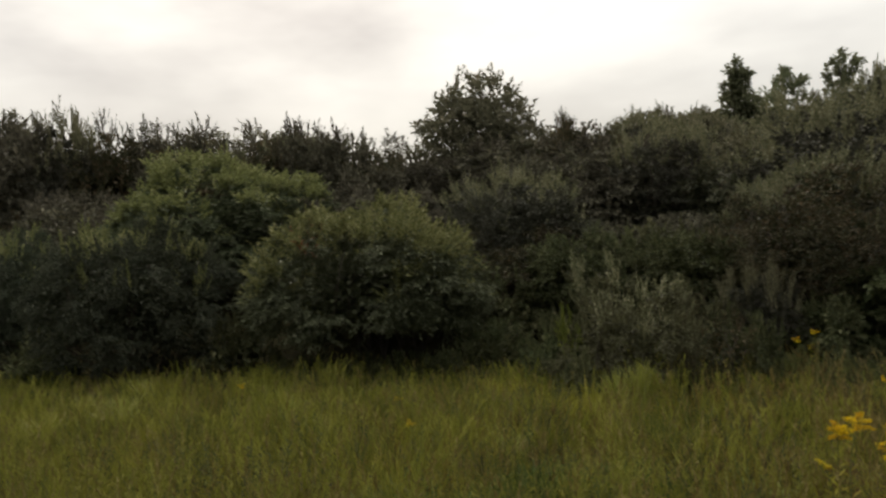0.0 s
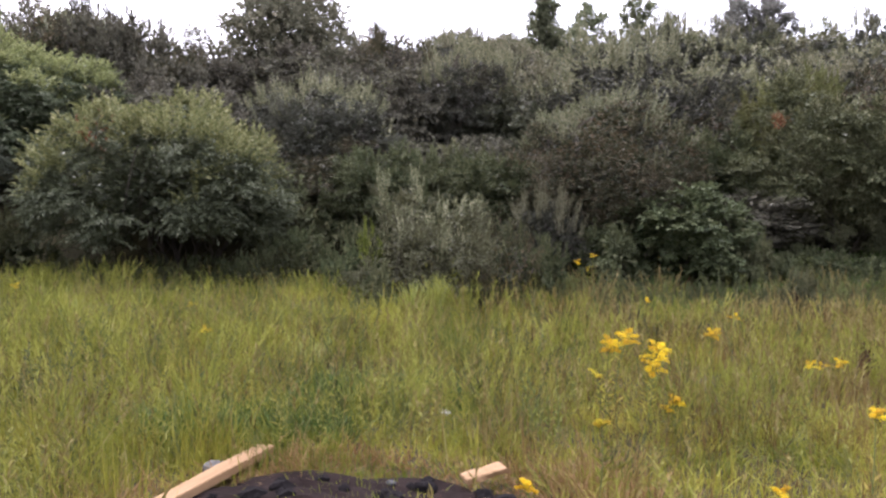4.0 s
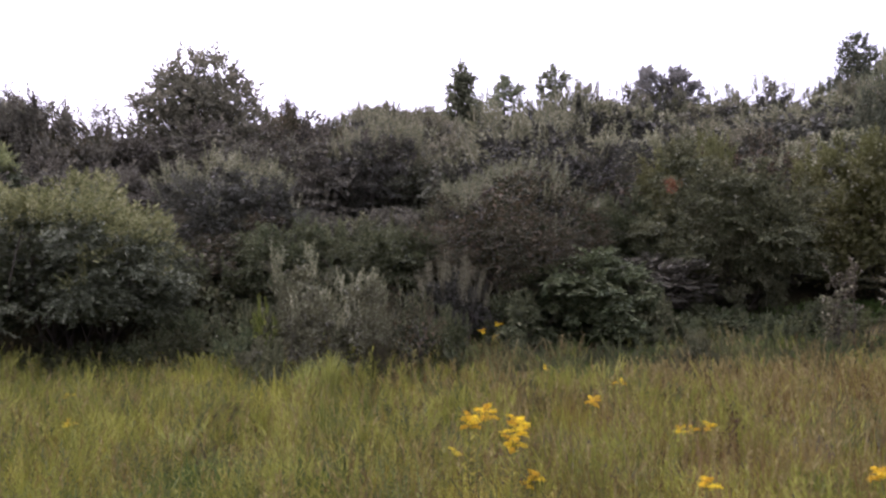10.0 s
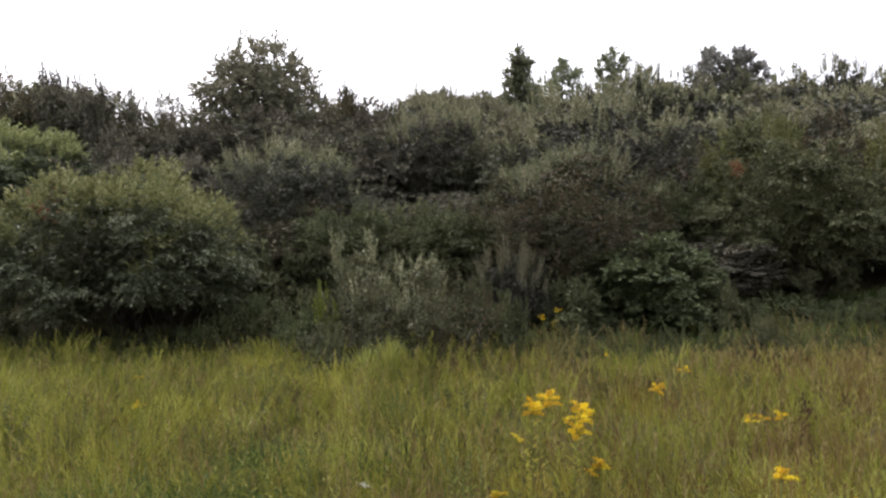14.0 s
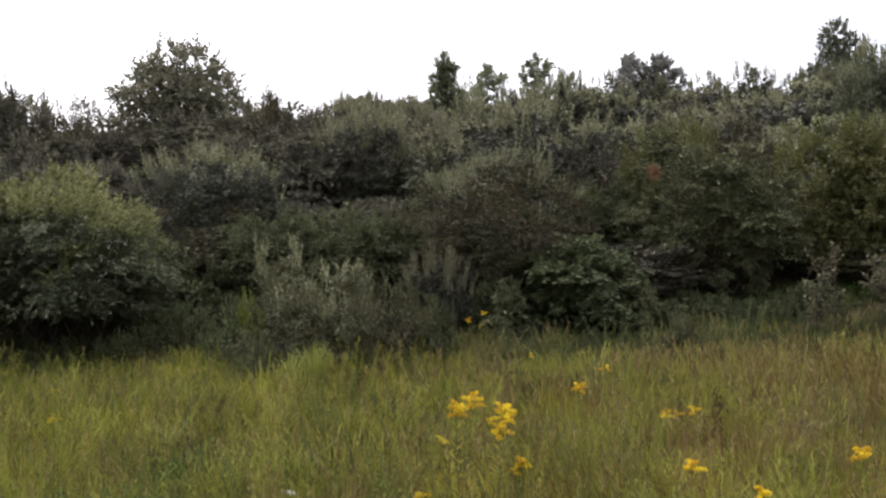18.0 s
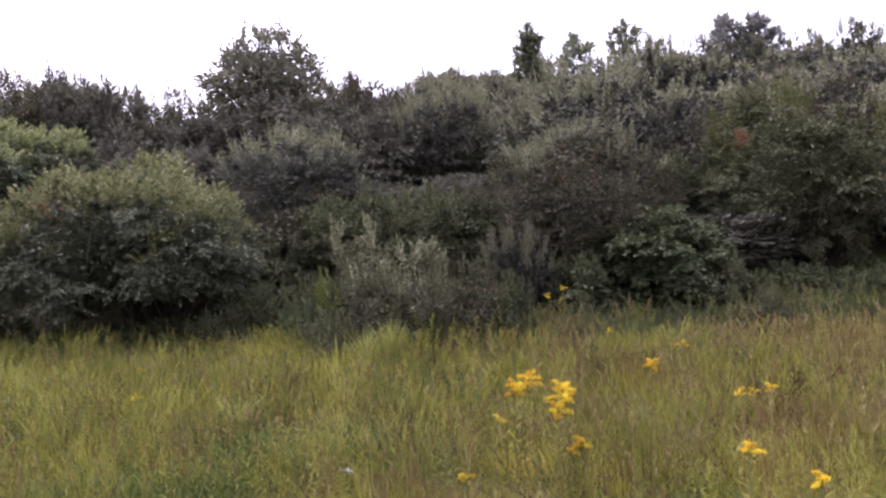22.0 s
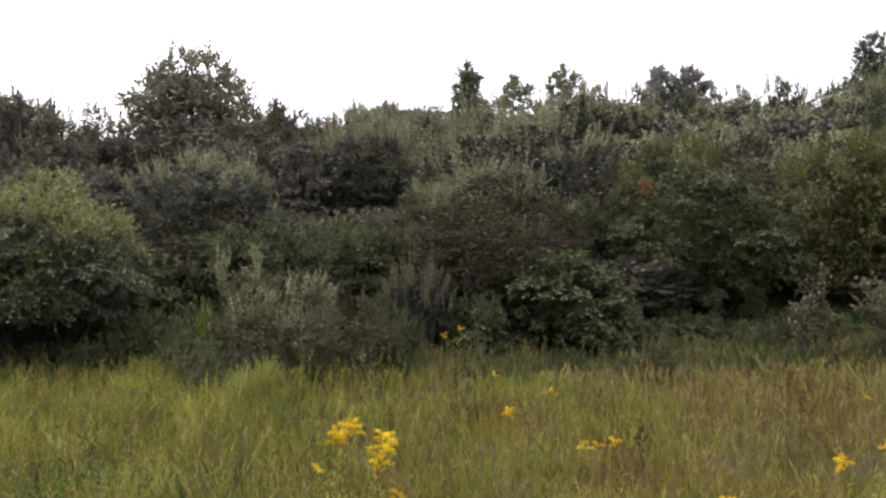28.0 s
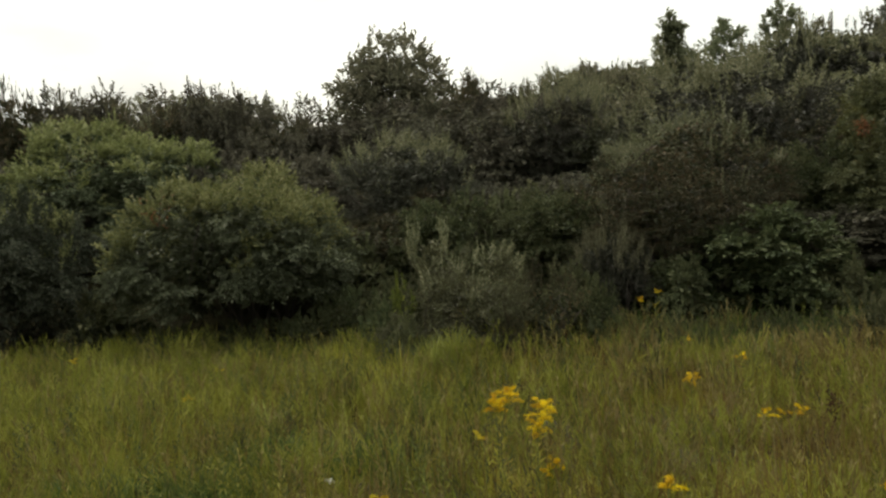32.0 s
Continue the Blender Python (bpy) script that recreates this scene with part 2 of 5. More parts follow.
MAT = {
    "silver": leaf_material("silvery_leaf", [(0.0, (0.03195, 0.03499, 0.02265)), (0.45, (0.06187, 0.06308, 0.04284)), (0.75, (0.09381, 0.09283, 0.07043)), (1.0, (0.1597, 0.1507, 0.1256))]),
    # paler copies for upper shoots: young growth, and sky light put into the colour
    "silver_young_lit": leaf_material("silvery_young_lit_leaf", [(0.0, (0.08284, 0.08635, 0.0444)), (0.45, (0.156, 0.1523, 0.08453)), (0.75, (0.2425, 0.2328, 0.1436)), (1.0, (0.4141, 0.3882, 0.279))]),
    "green_young_lit": leaf_material("olive_young_lit_leaf", [(0.0, (0.0865, 0.09729, 0.04838)), (0.5, (0.16, 0.1635, 0.0891)), (0.8, (0.227, 0.2202, 0.1339)), (1.0, (0.335, 0.3128, 0.229))]),
    "heath": leaf_material("olive_brown_leaf", [(0.0, (0.04032, 0.04017, 0.021)), (0.4, (0.08064, 0.07931, 0.042)), (0.75, (0.1267, 0.1257, 0.068)), (1.0, (0.1968, 0.1978, 0.112))]),
    "wisp": leaf_material("grey_green_leaf", [(0.0, (0.05566, 0.05292, 0.02843)), (0.5, (0.1113, 0.1029, 0.05872)), (1.0, (0.2067, 0.1837, 0.1174))]),
    "gloom": leaf_material("dusky_brown_green_leaf", [(0.0, (0.0467, 0.04467, 0.03359)), (0.5, (0.1006, 0.09469, 0.06894)), (0.85, (0.1761, 0.1626, 0.1167)), (1.0, (0.2694, 0.2466, 0.1767))], shine=0.1),
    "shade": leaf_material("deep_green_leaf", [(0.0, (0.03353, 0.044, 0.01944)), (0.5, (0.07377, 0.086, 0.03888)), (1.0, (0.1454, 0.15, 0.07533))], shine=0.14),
    "fountain": leaf_material("pale_grass_blade", [(0.0, (0.1413, 0.1539, 0.0315)), (0.5, (0.2296, 0.2353, 0.054)), (1.0, (0.3709, 0.344, 0.108))], 0.35, 0.55, 0.4, 0.9, shine=0.2),
    "flush": leaf_material("yellow_green_weed_leaf", [(0.0, (0.1294, 0.1452, 0.02874)), (0.5, (0.2588, 0.2731, 0.05173)), (1.0, (0.4099, 0.3951, 0.1006))], 0.3, 0.55, 0.8, 1.7, shine=0.15),
    "tawny": leaf_material("tawny_weed_leaf", [(0.0, (0.1035, 0.07488, 0.02732)), (0.5, (0.1854, 0.141, 0.0592)), (1.0, (0.2932, 0.2335, 0.1184))], 0.25, 0.6, 0.75, 2.0, shine=0.1),
    "ruddy": leaf_material("ruddy_dead_leaf", [(0.0, (0.05, 0.03, 0.014)), (0.5, (0.11, 0.06, 0.026)), (1.0, (0.2, 0.115, 0.055))], 0.2, 0.7, 0.5, 2.0, shine=0.1),
    # litter darkened in colour for the shade under the thicket
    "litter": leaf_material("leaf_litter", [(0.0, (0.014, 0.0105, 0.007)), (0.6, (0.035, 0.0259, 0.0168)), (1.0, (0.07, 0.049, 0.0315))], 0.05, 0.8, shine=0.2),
    "green": leaf_material("olive_leaf", [(0.0, (0.03564, 0.04247, 0.02357)), (0.5, (0.07936, 0.08679, 0.04986)), (0.8, (0.1368, 0.1392, 0.08728)), (1.0, (0.234, 0.2167, 0.1623))]),
    "brown": leaf_material("russet_leaf", [(0.0, (0.024, 0.03, 0.0145)), (0.35, (0.05, 0.054, 0.026)), (0.7, (0.083, 0.068, 0.037)), (1.0, (0.165, 0.115, 0.068))]),
    "dark": leaf_material("broad_dark_leaf", [(0.0, (0.0443, 0.05293, 0.02462)), (0.5, (0.09499, 0.1038, 0.04941)), (0.85, (0.1663, 0.1665, 0.08578)), (1.0, (0.2651, 0.2532, 0.1431))], rough=0.55, shine=0.18),
    "lime": leaf_material("yellow_green_leaf", [(0.0, (0.06, 0.08, 0.016)), (0.5, (0.135, 0.15, 0.03)), (1.0, (0.25, 0.25, 0.065))]),
    "moss": leaf_material("mossy_green_leaf", [(0.0, (0.05353, 0.0599, 0.01814)), (0.5, (0.1115, 0.1164, 0.03958)), (1.0, (0.1963, 0.1888, 0.07835))], 0.24, 0.5, 0.65, 1.8),
    "dusk": leaf_material("dull_olive_leaf", [(0.0, (0.02501, 0.03188, 0.01897)), (0.5, (0.05502, 0.06546, 0.04017)), (0.8, (0.09144, 0.1023, 0.06696)), (1.0, (0.1498, 0.1553, 0.1115))]),
    "sage": leaf_material("sage_green_leaf", [(0.0, (0.04852, 0.05966, 0.03039)), (0.5, (0.1016, 0.1192, 0.06583)), (0.8, (0.1579, 0.1763, 0.1062)), (1.0, (0.2382, 0.248, 0.1723))]),
    # sage again but lighter, for the crown top as the sky would light it
    "sage_young_lit": leaf_material("sage_young_lit_leaf", [(0.0, (0.1124, 0.1287, 0.0486)), (0.5, (0.2049, 0.2253, 0.09216)), (0.8, (0.3038, 0.3153, 0.1407)), (1.0, (0.4756, 0.4633, 0.2557))]),
    "sapling": leaf_material("sapling_leaf", [(0.0, (0.091, 0.111, 0.0585)), (0.5, (0.169, 0.189, 0.111)), (1.0, (0.312, 0.325, 0.208))], 0.55),
    "pale_grey": leaf_material("pale_grey_leaf", [(0.0, (0.117, 0.117, 0.0975)), (0.5, (0.208, 0.205, 0.176)), (1.0, (0.351, 0.338, 0.299))], 0.4),
    "tree": leaf_material("tree_leaf", [(0.0, (0.0546, 0.0555, 0.03536)), (0.5, (0.1147, 0.111, 0.07166)), (1.0, (0.2294, 0.2035, 0.1482))], 0.5),
    "bark": rough_material("bark", [(0.3, (0.0275, 0.022, 0.0165)), (0.7, (0.088, 0.0715, 0.055))], 14, 0.9, 0.6, (1, 1, 0.3)),
    "twig": rough_material("grey_twig", [(0.3, (0.05, 0.042, 0.034)), (0.7, (0.125, 0.107, 0.09))], 14, 0.9, 0.4, (1, 1, 0.3)),
    "soil": rough_material("meadow_soil", [(0.25, (0.018, 0.01564, 0.0049)), (0.5, (0.036, 0.03036, 0.0084)), (0.8, (0.07, 0.0552, 0.0182))], 0.8, 0.95, 0.8, (1, 1, 1), 14.0),
    "grass": leaf_material("green_grass", [(0.0, (0.06022, 0.08425, 0.0134)), (0.35, (0.153, 0.1637, 0.02274)), (0.7, (0.2951, 0.2794, 0.0435)), (1.0, (0.4383, 0.3576, 0.09263))], 0.35, 0.5, 0.8, 1.1, shine=0.2),
    "dry": leaf_material("dry_grass", [(0.0, (0.08469, 0.05953, 0.01637)), (0.45, (0.1607, 0.1108, 0.03276)), (0.8, (0.2256, 0.1566, 0.05991)), (1.0, (0.306, 0.2293, 0.113))], 0.3, 0.6, 0.75, 1.3, shine=0.2),
    "seed": leaf_material("seed_head", [(0.0, (0.09016, 0.06174, 0.02015)), (0.5, (0.1803, 0.1323, 0.04708)), (1.0, (0.2972, 0.2385, 0.1074))], 0.2, 0.7, shine=0.2),
    "petal": leaf_material("goldenrod_floret", [(0.0, (0.5, 0.34, 0.01)), (0.5, (0.7, 0.49, 0.02)), (1.0, (0.82, 0.62, 0.05))], 0.3, 0.6, 0.2),
    "bud": leaf_material("pale_bud", [(0.0, (0.4, 0.3, 0.02)), (1.0, (0.6, 0.46, 0.05))], 0.3, 0.6, 0.2),
    "stalk": leaf_material("green_stalk", [(0.0, (0.08, 0.1, 0.03)), (1.0, (0.16, 0.17, 0.06))], 0.1),
    "white": leaf_material("white_floret", [(0.0, (0.6, 0.6, 0.55)), (1.0, (0.8, 0.8, 0.76))], 0.25),
    "rust": leaf_material("rust_leaf", [(0.0, (0.1125, 0.044, 0.02)), (1.0, (0.25, 0.1045, 0.045))], 0.25),
    "weed": leaf_material("weed_leaf", [(0.0, (0.08051, 0.09614, 0.02296)), (0.5, (0.1843, 0.194, 0.04026)), (1.0, (0.3222, 0.3008, 0.0691))], 0.25, 0.55, 0.75, 1.4, shine=0.2),
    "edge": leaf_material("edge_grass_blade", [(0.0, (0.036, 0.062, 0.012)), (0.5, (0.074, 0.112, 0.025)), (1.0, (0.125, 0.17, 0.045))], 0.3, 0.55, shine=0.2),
    "deadseed": leaf_material("dark_seed_head", [(0.0, (0.04, 0.022, 0.01)), (1.0, (0.12, 0.068, 0.034))], 0.1, 0.8, shine=0.1),
    "straw": leaf_material("dead_straw", [(0.0, (0.13, 0.07, 0.026)), (0.5, (0.23, 0.135, 0.055)), (1.0, (0.34, 0.23, 0.11))], 0.2, 0.7, shine=0.1),
    "wood": rough_material("fresh_sawn_wood", [(0.3, (0.2, 0.118, 0.058)), (0.55, (0.275, 0.172, 0.09)), (0.8, (0.34, 0.225, 0.13))], 3, 0.8, 0.25, (1, 12, 12), 30.0, 0.15),
    "oldwood": rough_material("weathered_wood", [(0.3, (0.1, 0.068, 0.046)), (0.7, (0.2, 0.145, 0.1))], 3, 0.9, 0.3, (1, 12, 12), 30.0, 0.1),
    "char": rough_material("charred_wood", [(0.3, (0.006, 0.005, 0.005)), (0.6, (0.014, 0.012, 0.012)), (0.85, (0.04, 0.034, 0.032))], 9, 0.9, 0.9, shine=0.05),
    "ash": rough_material("ash_bed", [(0.3, (0.008, 0.0056, 0.0048)), (0.6, (0.0192, 0.0128, 0.0112)), (0.85, (0.052, 0.0368, 0.0304))], 6, 0.95, 0.9, (1, 1, 1), 35.0, 0.05),
    "stone": rough_material("grey_stone", [(0.3, (0.08, 0.075, 0.065)), (0.7, (0.17, 0.16, 0.14))], 9, 0.9, 0.5, shine=0.15),
    "bottle": rough_material("dull_tin", [(0.3, (0.04, 0.04, 0.04)), (0.7, (0.09, 0.09, 0.09))], 12, 0.8, 0.2, shine=0.1),
}


# ---- mesh tools ----
rng = np.random.default_rng(7)


def raw_mesh(name, verts, tris, material):
    me = bpy.data.meshes.new(name)
    v, f = np.asarray(verts, np.float32), np.asarray(tris, np.int32)
    me.vertices.add(len(v))
    me.vertices.foreach_set("co", v.ravel())
    me.loops.add(len(f) * 3)
    me.loops.foreach_set("vertex_index", f.ravel())
    me.polygons.add(len(f))
    me.polygons.foreach_set("loop_start", np.arange(0, len(f) * 3, 3, dtype=np.int32))
    me.polygons.foreach_set("use_smooth", np.zeros(len(f), bool))
    me.materials.append(material)
    me.update(calc_edges=True)
    me.validate()
    return me


def part(name, data, parent, label=""):
    """Links a mesh as one object under a thing or a part."""
    ob = new(name, data)
    ob.parent = parent
    if label:
        ob["label"] = label
    return ob


def bm_mesh(name, bm, material):
    me = bpy.data.meshes.new(name)
    bm.to_mesh(me)
    bm.free()
    me.materials.append(material)
    return me


def unit(v):
    return v / (np.linalg.norm(v, axis=-1, keepdims=True) + 1e-9)


def leaf_quads(base, way, length, width, fold=0.25):
    """A folded, pointed leaf of two triangles at each base point."""
    n = len(base)
    side = unit(np.cross(way, np.array([0, 0, 1.0]) + rng.normal(size=(n, 3)) * 0.55))
    up = np.cross(side, way)
    up = np.where(up[:, 2:] < 0, -up, up)
    length, width = np.broadcast_to(length, n)[:, None], np.broadcast_to(width, n)[:, None]
    mid = base + way * length * 0.45
    tip = base + way * length - up * length * 0.12
    left, right = mid + side * width * 0.5 + up * width * fold, mid - side * width * 0.5 + up * width * fold
    v = np.stack([base, right, tip, left], 1).reshape(-1, 3)
    i = np.arange(n)[:, None] * 4
    return v, np.concatenate([i + [0, 1, 2], i + [0, 2, 3]], 1).reshape(-1, 3)


def tubes(lines, sides=5):
    """Tapered tubes along polylines of (points, radius at the foot, radius at the tip)."""
    vs, fs, at = [], [], 0
    ring = np.linspace(0, 2 * np.pi, sides, endpoint=False)
    for pts, r0, r1 in lines:
        pts = np.asarray(pts, float)
        k = len(pts)
        way = unit(np.gradient(pts, axis=0))
        a = unit(np.cross(way, (0.31, 0.82, 0.17)))
        b = np.cross(way, a)
        r = np.linspace(r0, r1, k)[:, None, None]
        v = pts[:, None] + r * (np.cos(ring)[None, :, None] * a[:, None] + np.sin(ring)[None, :, None] * b[:, None])
        vs.append(v.reshape(-1, 3))
        i = np.arange(k - 1)[:, None] * sides + np.arange(sides)[None]
        j = np.arange(k - 1)[:, None] * sides + (np.arange(sides)[None] + 1) % sides
        fs.append(np.concatenate([np.stack([i, j, j + sides], -1).reshape(-1, 3), np.stack([i, j + sides, i + sides], -1).reshape(-1, 3)]) + at)
        at += k * sides
    return np.concatenate(vs), np.concatenate(fs)


def bent(a, b, sag=0.15, steps=5):
    """A bowed line from a to b."""
    a, b = np.asarray(a, float), np.asarray(b, float)
    s = np.linspace(0, 1, steps)[:, None]
    off = rng.normal(size=3) * np.linalg.norm(b - a) * sag * 0.5
    return a + (b - a) * s + np.sin(np.pi * s) * off


def smooth(a, b, x):
    t = np.clip((np.asarray(x, float) - a) / (b - a), 0, 1)
    return t * t * (3 - 2 * t)


def ground_z(x, y):
    """The lie of the land: a meadow that dips a little, then a hillside that climbs, more steeply to the east."""
    x, y = np.asarray(x, float), np.asarray(y, float)
    z = -0.04 * (np.clip(y, 3, 9.5) - 3)
    z = z + smooth(0.5, 5.5, x) * smooth(6.5, 12, y) * 0.06
    slope = 0.33 - 0.145 * smooth(-9, 4, x * 20 / np.maximum(y, 12))
    crest = 30 + 38 * smooth(-8, 3, x * 20 / np.maximum(y, 12))
    run = np.clip(y - 12.3, 0, crest - 12.3)
    z = z + slope * run * smooth(12, 16, y)
    return z + 0.05 * np.sin(x * 0.9 + 1.3) * np.sin(y * 0.7) * smooth(2, 5, y)


def gz(x, y):
    return float(ground_z(x, y))


# ---- the ground: one sheet to the horizon ----
def build_ground():
    s = np.linspace(-1, 1, 181)
    grid = np.sinh(s * 4.6) / np.sinh(4.6) * 1600
    x, y = np.meshgrid(grid, grid + 8.0)
    z = ground_z(x, y) + 0.03 * np.sin(x * 2.1) * np.cos(y * 1.7)
    v = np.stack([x, y, z], -1).reshape(-1, 3)
    k = len(s)
    i = (np.arange(k - 1)[:, None] * k + np.arange(k - 1)[None]).ravel()
    tris = np.concatenate([np.stack([i, i + 1, i + k + 1], -1), np.stack([i, i + k + 1, i + k], -1)])
    me = raw_mesh("ground", v, tris, MAT["soil"])
    me.polygons.foreach_set("use_smooth", np.ones(len(tris), bool))
    tagged(new("ground", me), "uneven meadow ground with brown thatch rising to a hillside", "ground", kind="structure")


build_ground()


# ---- shrubs ----
def lumps(u, seed, k=1.0):
    """A slow swell over directions, so that no two crowns are alike."""
    r = np.random.default_rng(seed)
    out = np.zeros(len(u))
    for i in range(7):
        out += np.sin(u @ r.normal(size=3) * (1.6 + 0.5 * i) * k + r.uniform(0, 6.3)) * (0.125 - 0.011 * i)
    return out


def crown_points(lobes, n, low, shell=(0.82, 1.0)):
    """Points on the outer skin of a heap of lobes, with the outward way at each."""
    lobes = np.asarray(lobes, float)
    area = lobes[:, 3] * lobes[:, 5]
    pick = rng.choice(len(lobes), n * 3, p=area / area.sum())
    u = unit(rng.normal(size=(n * 3, 3)))
    u[:, 2] = np.where(u[:, 2] < low, -u[:, 2], u[:, 2])
    c, r = lobes[pick, :3], lobes[pick, 3:]
    p = c + u * r * rng.uniform(*shell, (n * 3, 1))
    keep = p[:, 2] > 0.02
    for k, lobe in enumerate(lobes):
        d = np.linalg.norm((p - lobe[:3]) / lobe[3:], axis=1)
        keep &= (d > 0.8) | (pick == k)
    at = np.flatnonzero(keep)[:n]
    return p[at], unit(u[at] / r[at])


def shoots(p, out, k, size, leaf, thin, rise, scatter, droop=0.0, spread=0.8):
    """Leafy shoots: k leaves in a spiral along each."""
    n = len(p)
    way = unit(out + np.array([0, 0, rise]) + rng.normal(size=(n, 3)) * scatter)
    ln = rng.uniform(*size, (n, 1))
    a = unit(np.cross(way, rng.normal(size=(n, 3))))
    b = np.cross(way, a)
    base, lw = [], []
    for i in range(k):
        s = (i + 0.6) / k
        phi = i * 2.4 + rng.uniform(0, 0.8, (n, 1))
        base.append(p + way * ln * s - np.array([0, 0, droop]) * ln * s * s)
        lw.append(unit(way * (0.55 + 0.6 * s) + (np.cos(phi) * a + np.sin(phi) * b) * spread * (1.1 - 0.5 * s) - np.array([0, 0, droop])))
    base, lw = np.concatenate(base), np.concatenate(lw)
    ll = leaf * rng.uniform(0.65, 1.25, len(base))
    return leaf_quads(base, lw, ll, ll * thin)


def joined(pieces):
    vs, fs, at = [], [], 0
    for v, f in pieces:
        vs.append(v)
        fs.append(f + at)
        at += len(v)
    return np.concatenate(vs), np.concatenate(fs)


# width, height, foot, sprays, shoots a spray, leaves a shoot, shoot length, leaf, thinness, rise, fan, droop, inner leaves, tall sprays, upright from, material, bark, stems
KINDS = {
    "spire": (2.8, 2.9, 0.0, 200, 6, 14, (0.2, 0.42), 0.058, 0.34, 1.5, 0.26, 0.0, 5200, 30, (-0.5, 0.35), "silver", "twig", 8),
    "young_spire": (1.9, 1.9, 0.0, 80, 5, 16, (0.22, 0.42), 0.06, 0.34, 1.7, 0.22, 0.0, 2600, 20, (-0.5, 0.3), "silver", "twig", 7),
    "feather": (2.4, 1.8, 0.0, 170, 6, 13, (0.14, 0.3), 0.048, 0.42, 1.1, 0.4, 0.12, 3000, 17, (-0.4, 0.5), "heath", "bark", 9),
    "olive": (3.6, 3.0, 0.0, 400, 7, 10, (0.16, 0.32), 0.058, 0.5, 0.8, 0.42, 0.45, 5000, 26, (0.1, 0.8), "dusk", "bark", 9),
    "round": (3.6, 3.0, 0.05, 600, 6, 11, (0.15, 0.34), 0.066, 0.46, 0.7, 0.42, 0.45, 6500, 10, (-0.1, 0.6), "sage", "bark", 9),
    "russet": (3.4, 3.0, 0.0, 420, 6, 11, (0.14, 0.32), 0.046, 0.46, 0.9, 0.38, 0.1, 6000, 16, (-0.3, 0.5), "brown", "twig", 8),
    "broad": (2.8, 2.2, 0.0, 170, 6, 8, (0.18, 0.38), 0.1, 0.68, 0.5, 0.45, 0.3, 3200, 0, (0.3, 1.0), "shade", "bark", 7),
    "tall_broad": (4.2, 3.5, 0.03, 380, 6, 9, (0.2, 0.42), 0.088, 0.64, 0.6, 0.45, 0.35, 7000, 8, (0.1, 0.9), "dark", "bark", 8),
    "lime": (2.5, 2.8, 0.0, 170, 6, 9, (0.2, 0.4), 0.08, 0.52, 0.7, 0.36, 0.2, 3600, 8, (-0.1, 0.7), "moss", "bark", 7),
    "deep": (2.6, 2.2, 0.0, 170, 6, 9, (0.16, 0.34), 0.075, 0.55, 0.6, 0.45, 0.25, 3000, 4, (0.1, 0.9), "shade", "bark", 6),
    "low_bush": (1.2, 0.9, 0.0, 44, 5, 8, (0.14, 0.28), 0.07, 0.55, 0.7, 0.5, 0.3, 520, 3, (-0.2, 0.7), "dark", "bark", 4),
    "sprig": (0.7, 1.1, 0.25, 14, 4, 7, (0.12, 0.24), 0.08, 0.5, 0.7, 0.5, 0.2, 60, 3, (-0.2, 0.7), "lime", "bark", 3),
    "low_green": (1.2, 0.9, 0.0, 44, 5, 9, (0.14, 0.28), 0.065, 0.42, 0.9, 0.45, 0.2, 520, 4, (-0.4, 0.5), "shade", "bark", 4),
    "low_russet": (1.2, 0.9, 0.0, 40, 5, 11, (0.16, 0.32), 0.05, 0.4, 1.0, 0.4, 0.1, 480, 6, (-0.6, 0.3), "brown", "twig", 4),
    "far_spire": (3.2, 3.0, 0.0, 150, 4, 9, (0.24, 0.46), 0.11, 0.36, 1.4, 0.3, 0.0, 1700, 10, (-0.4, 0.4), "silver", "twig", 3),
    "far_green": (3.4, 3.0, 0.0, 150, 4, 8, (0.22, 0.44), 0.115, 0.52, 0.7, 0.4, 0.2, 1700, 3, (0.0, 0.8), "green", "bark", 3),
    "far_russet": (3.2, 3.0, 0.0, 150, 4, 9, (0.22, 0.46), 0.1, 0.42, 1.0, 0.38, 0.1, 1700, 6, (-0.3, 0.5), "brown", "twig", 3),
    "distant_grey": (4.0, 3.2, 0.0, 80, 4, 7, (0.28, 0.52), 0.16, 0.42, 1.2, 0.34, 0.0, 1100, 4, (-0.4, 0.4), "silver", "twig", 2),
    "distant_green": (4.0, 3.2, 0.0, 80, 4, 7, (0.26, 0.52), 0.16, 0.52, 0.7, 0.4, 0.2, 1100, 3, (0.0, 0.8), "green", "bark", 2),
    "far_dark": (3.2, 3.0, 0.0, 150, 4, 8, (0.22, 0.46), 0.11, 0.46, 1.0, 0.38, 0.15, 1700, 5, (-0.2, 0.6), "gloom", "bark", 3),
}
# leaf of the upper shoots: paler young tips with top light in their colour
YOUNG_LIT = {"olive": "sage_young_lit", "silver": "silver_young_lit", "green": "green_young_lit", "sage": "sage_young_lit", "dusk": "green", "feather": "silver_young_lit", "russet": "green_young_lit"}
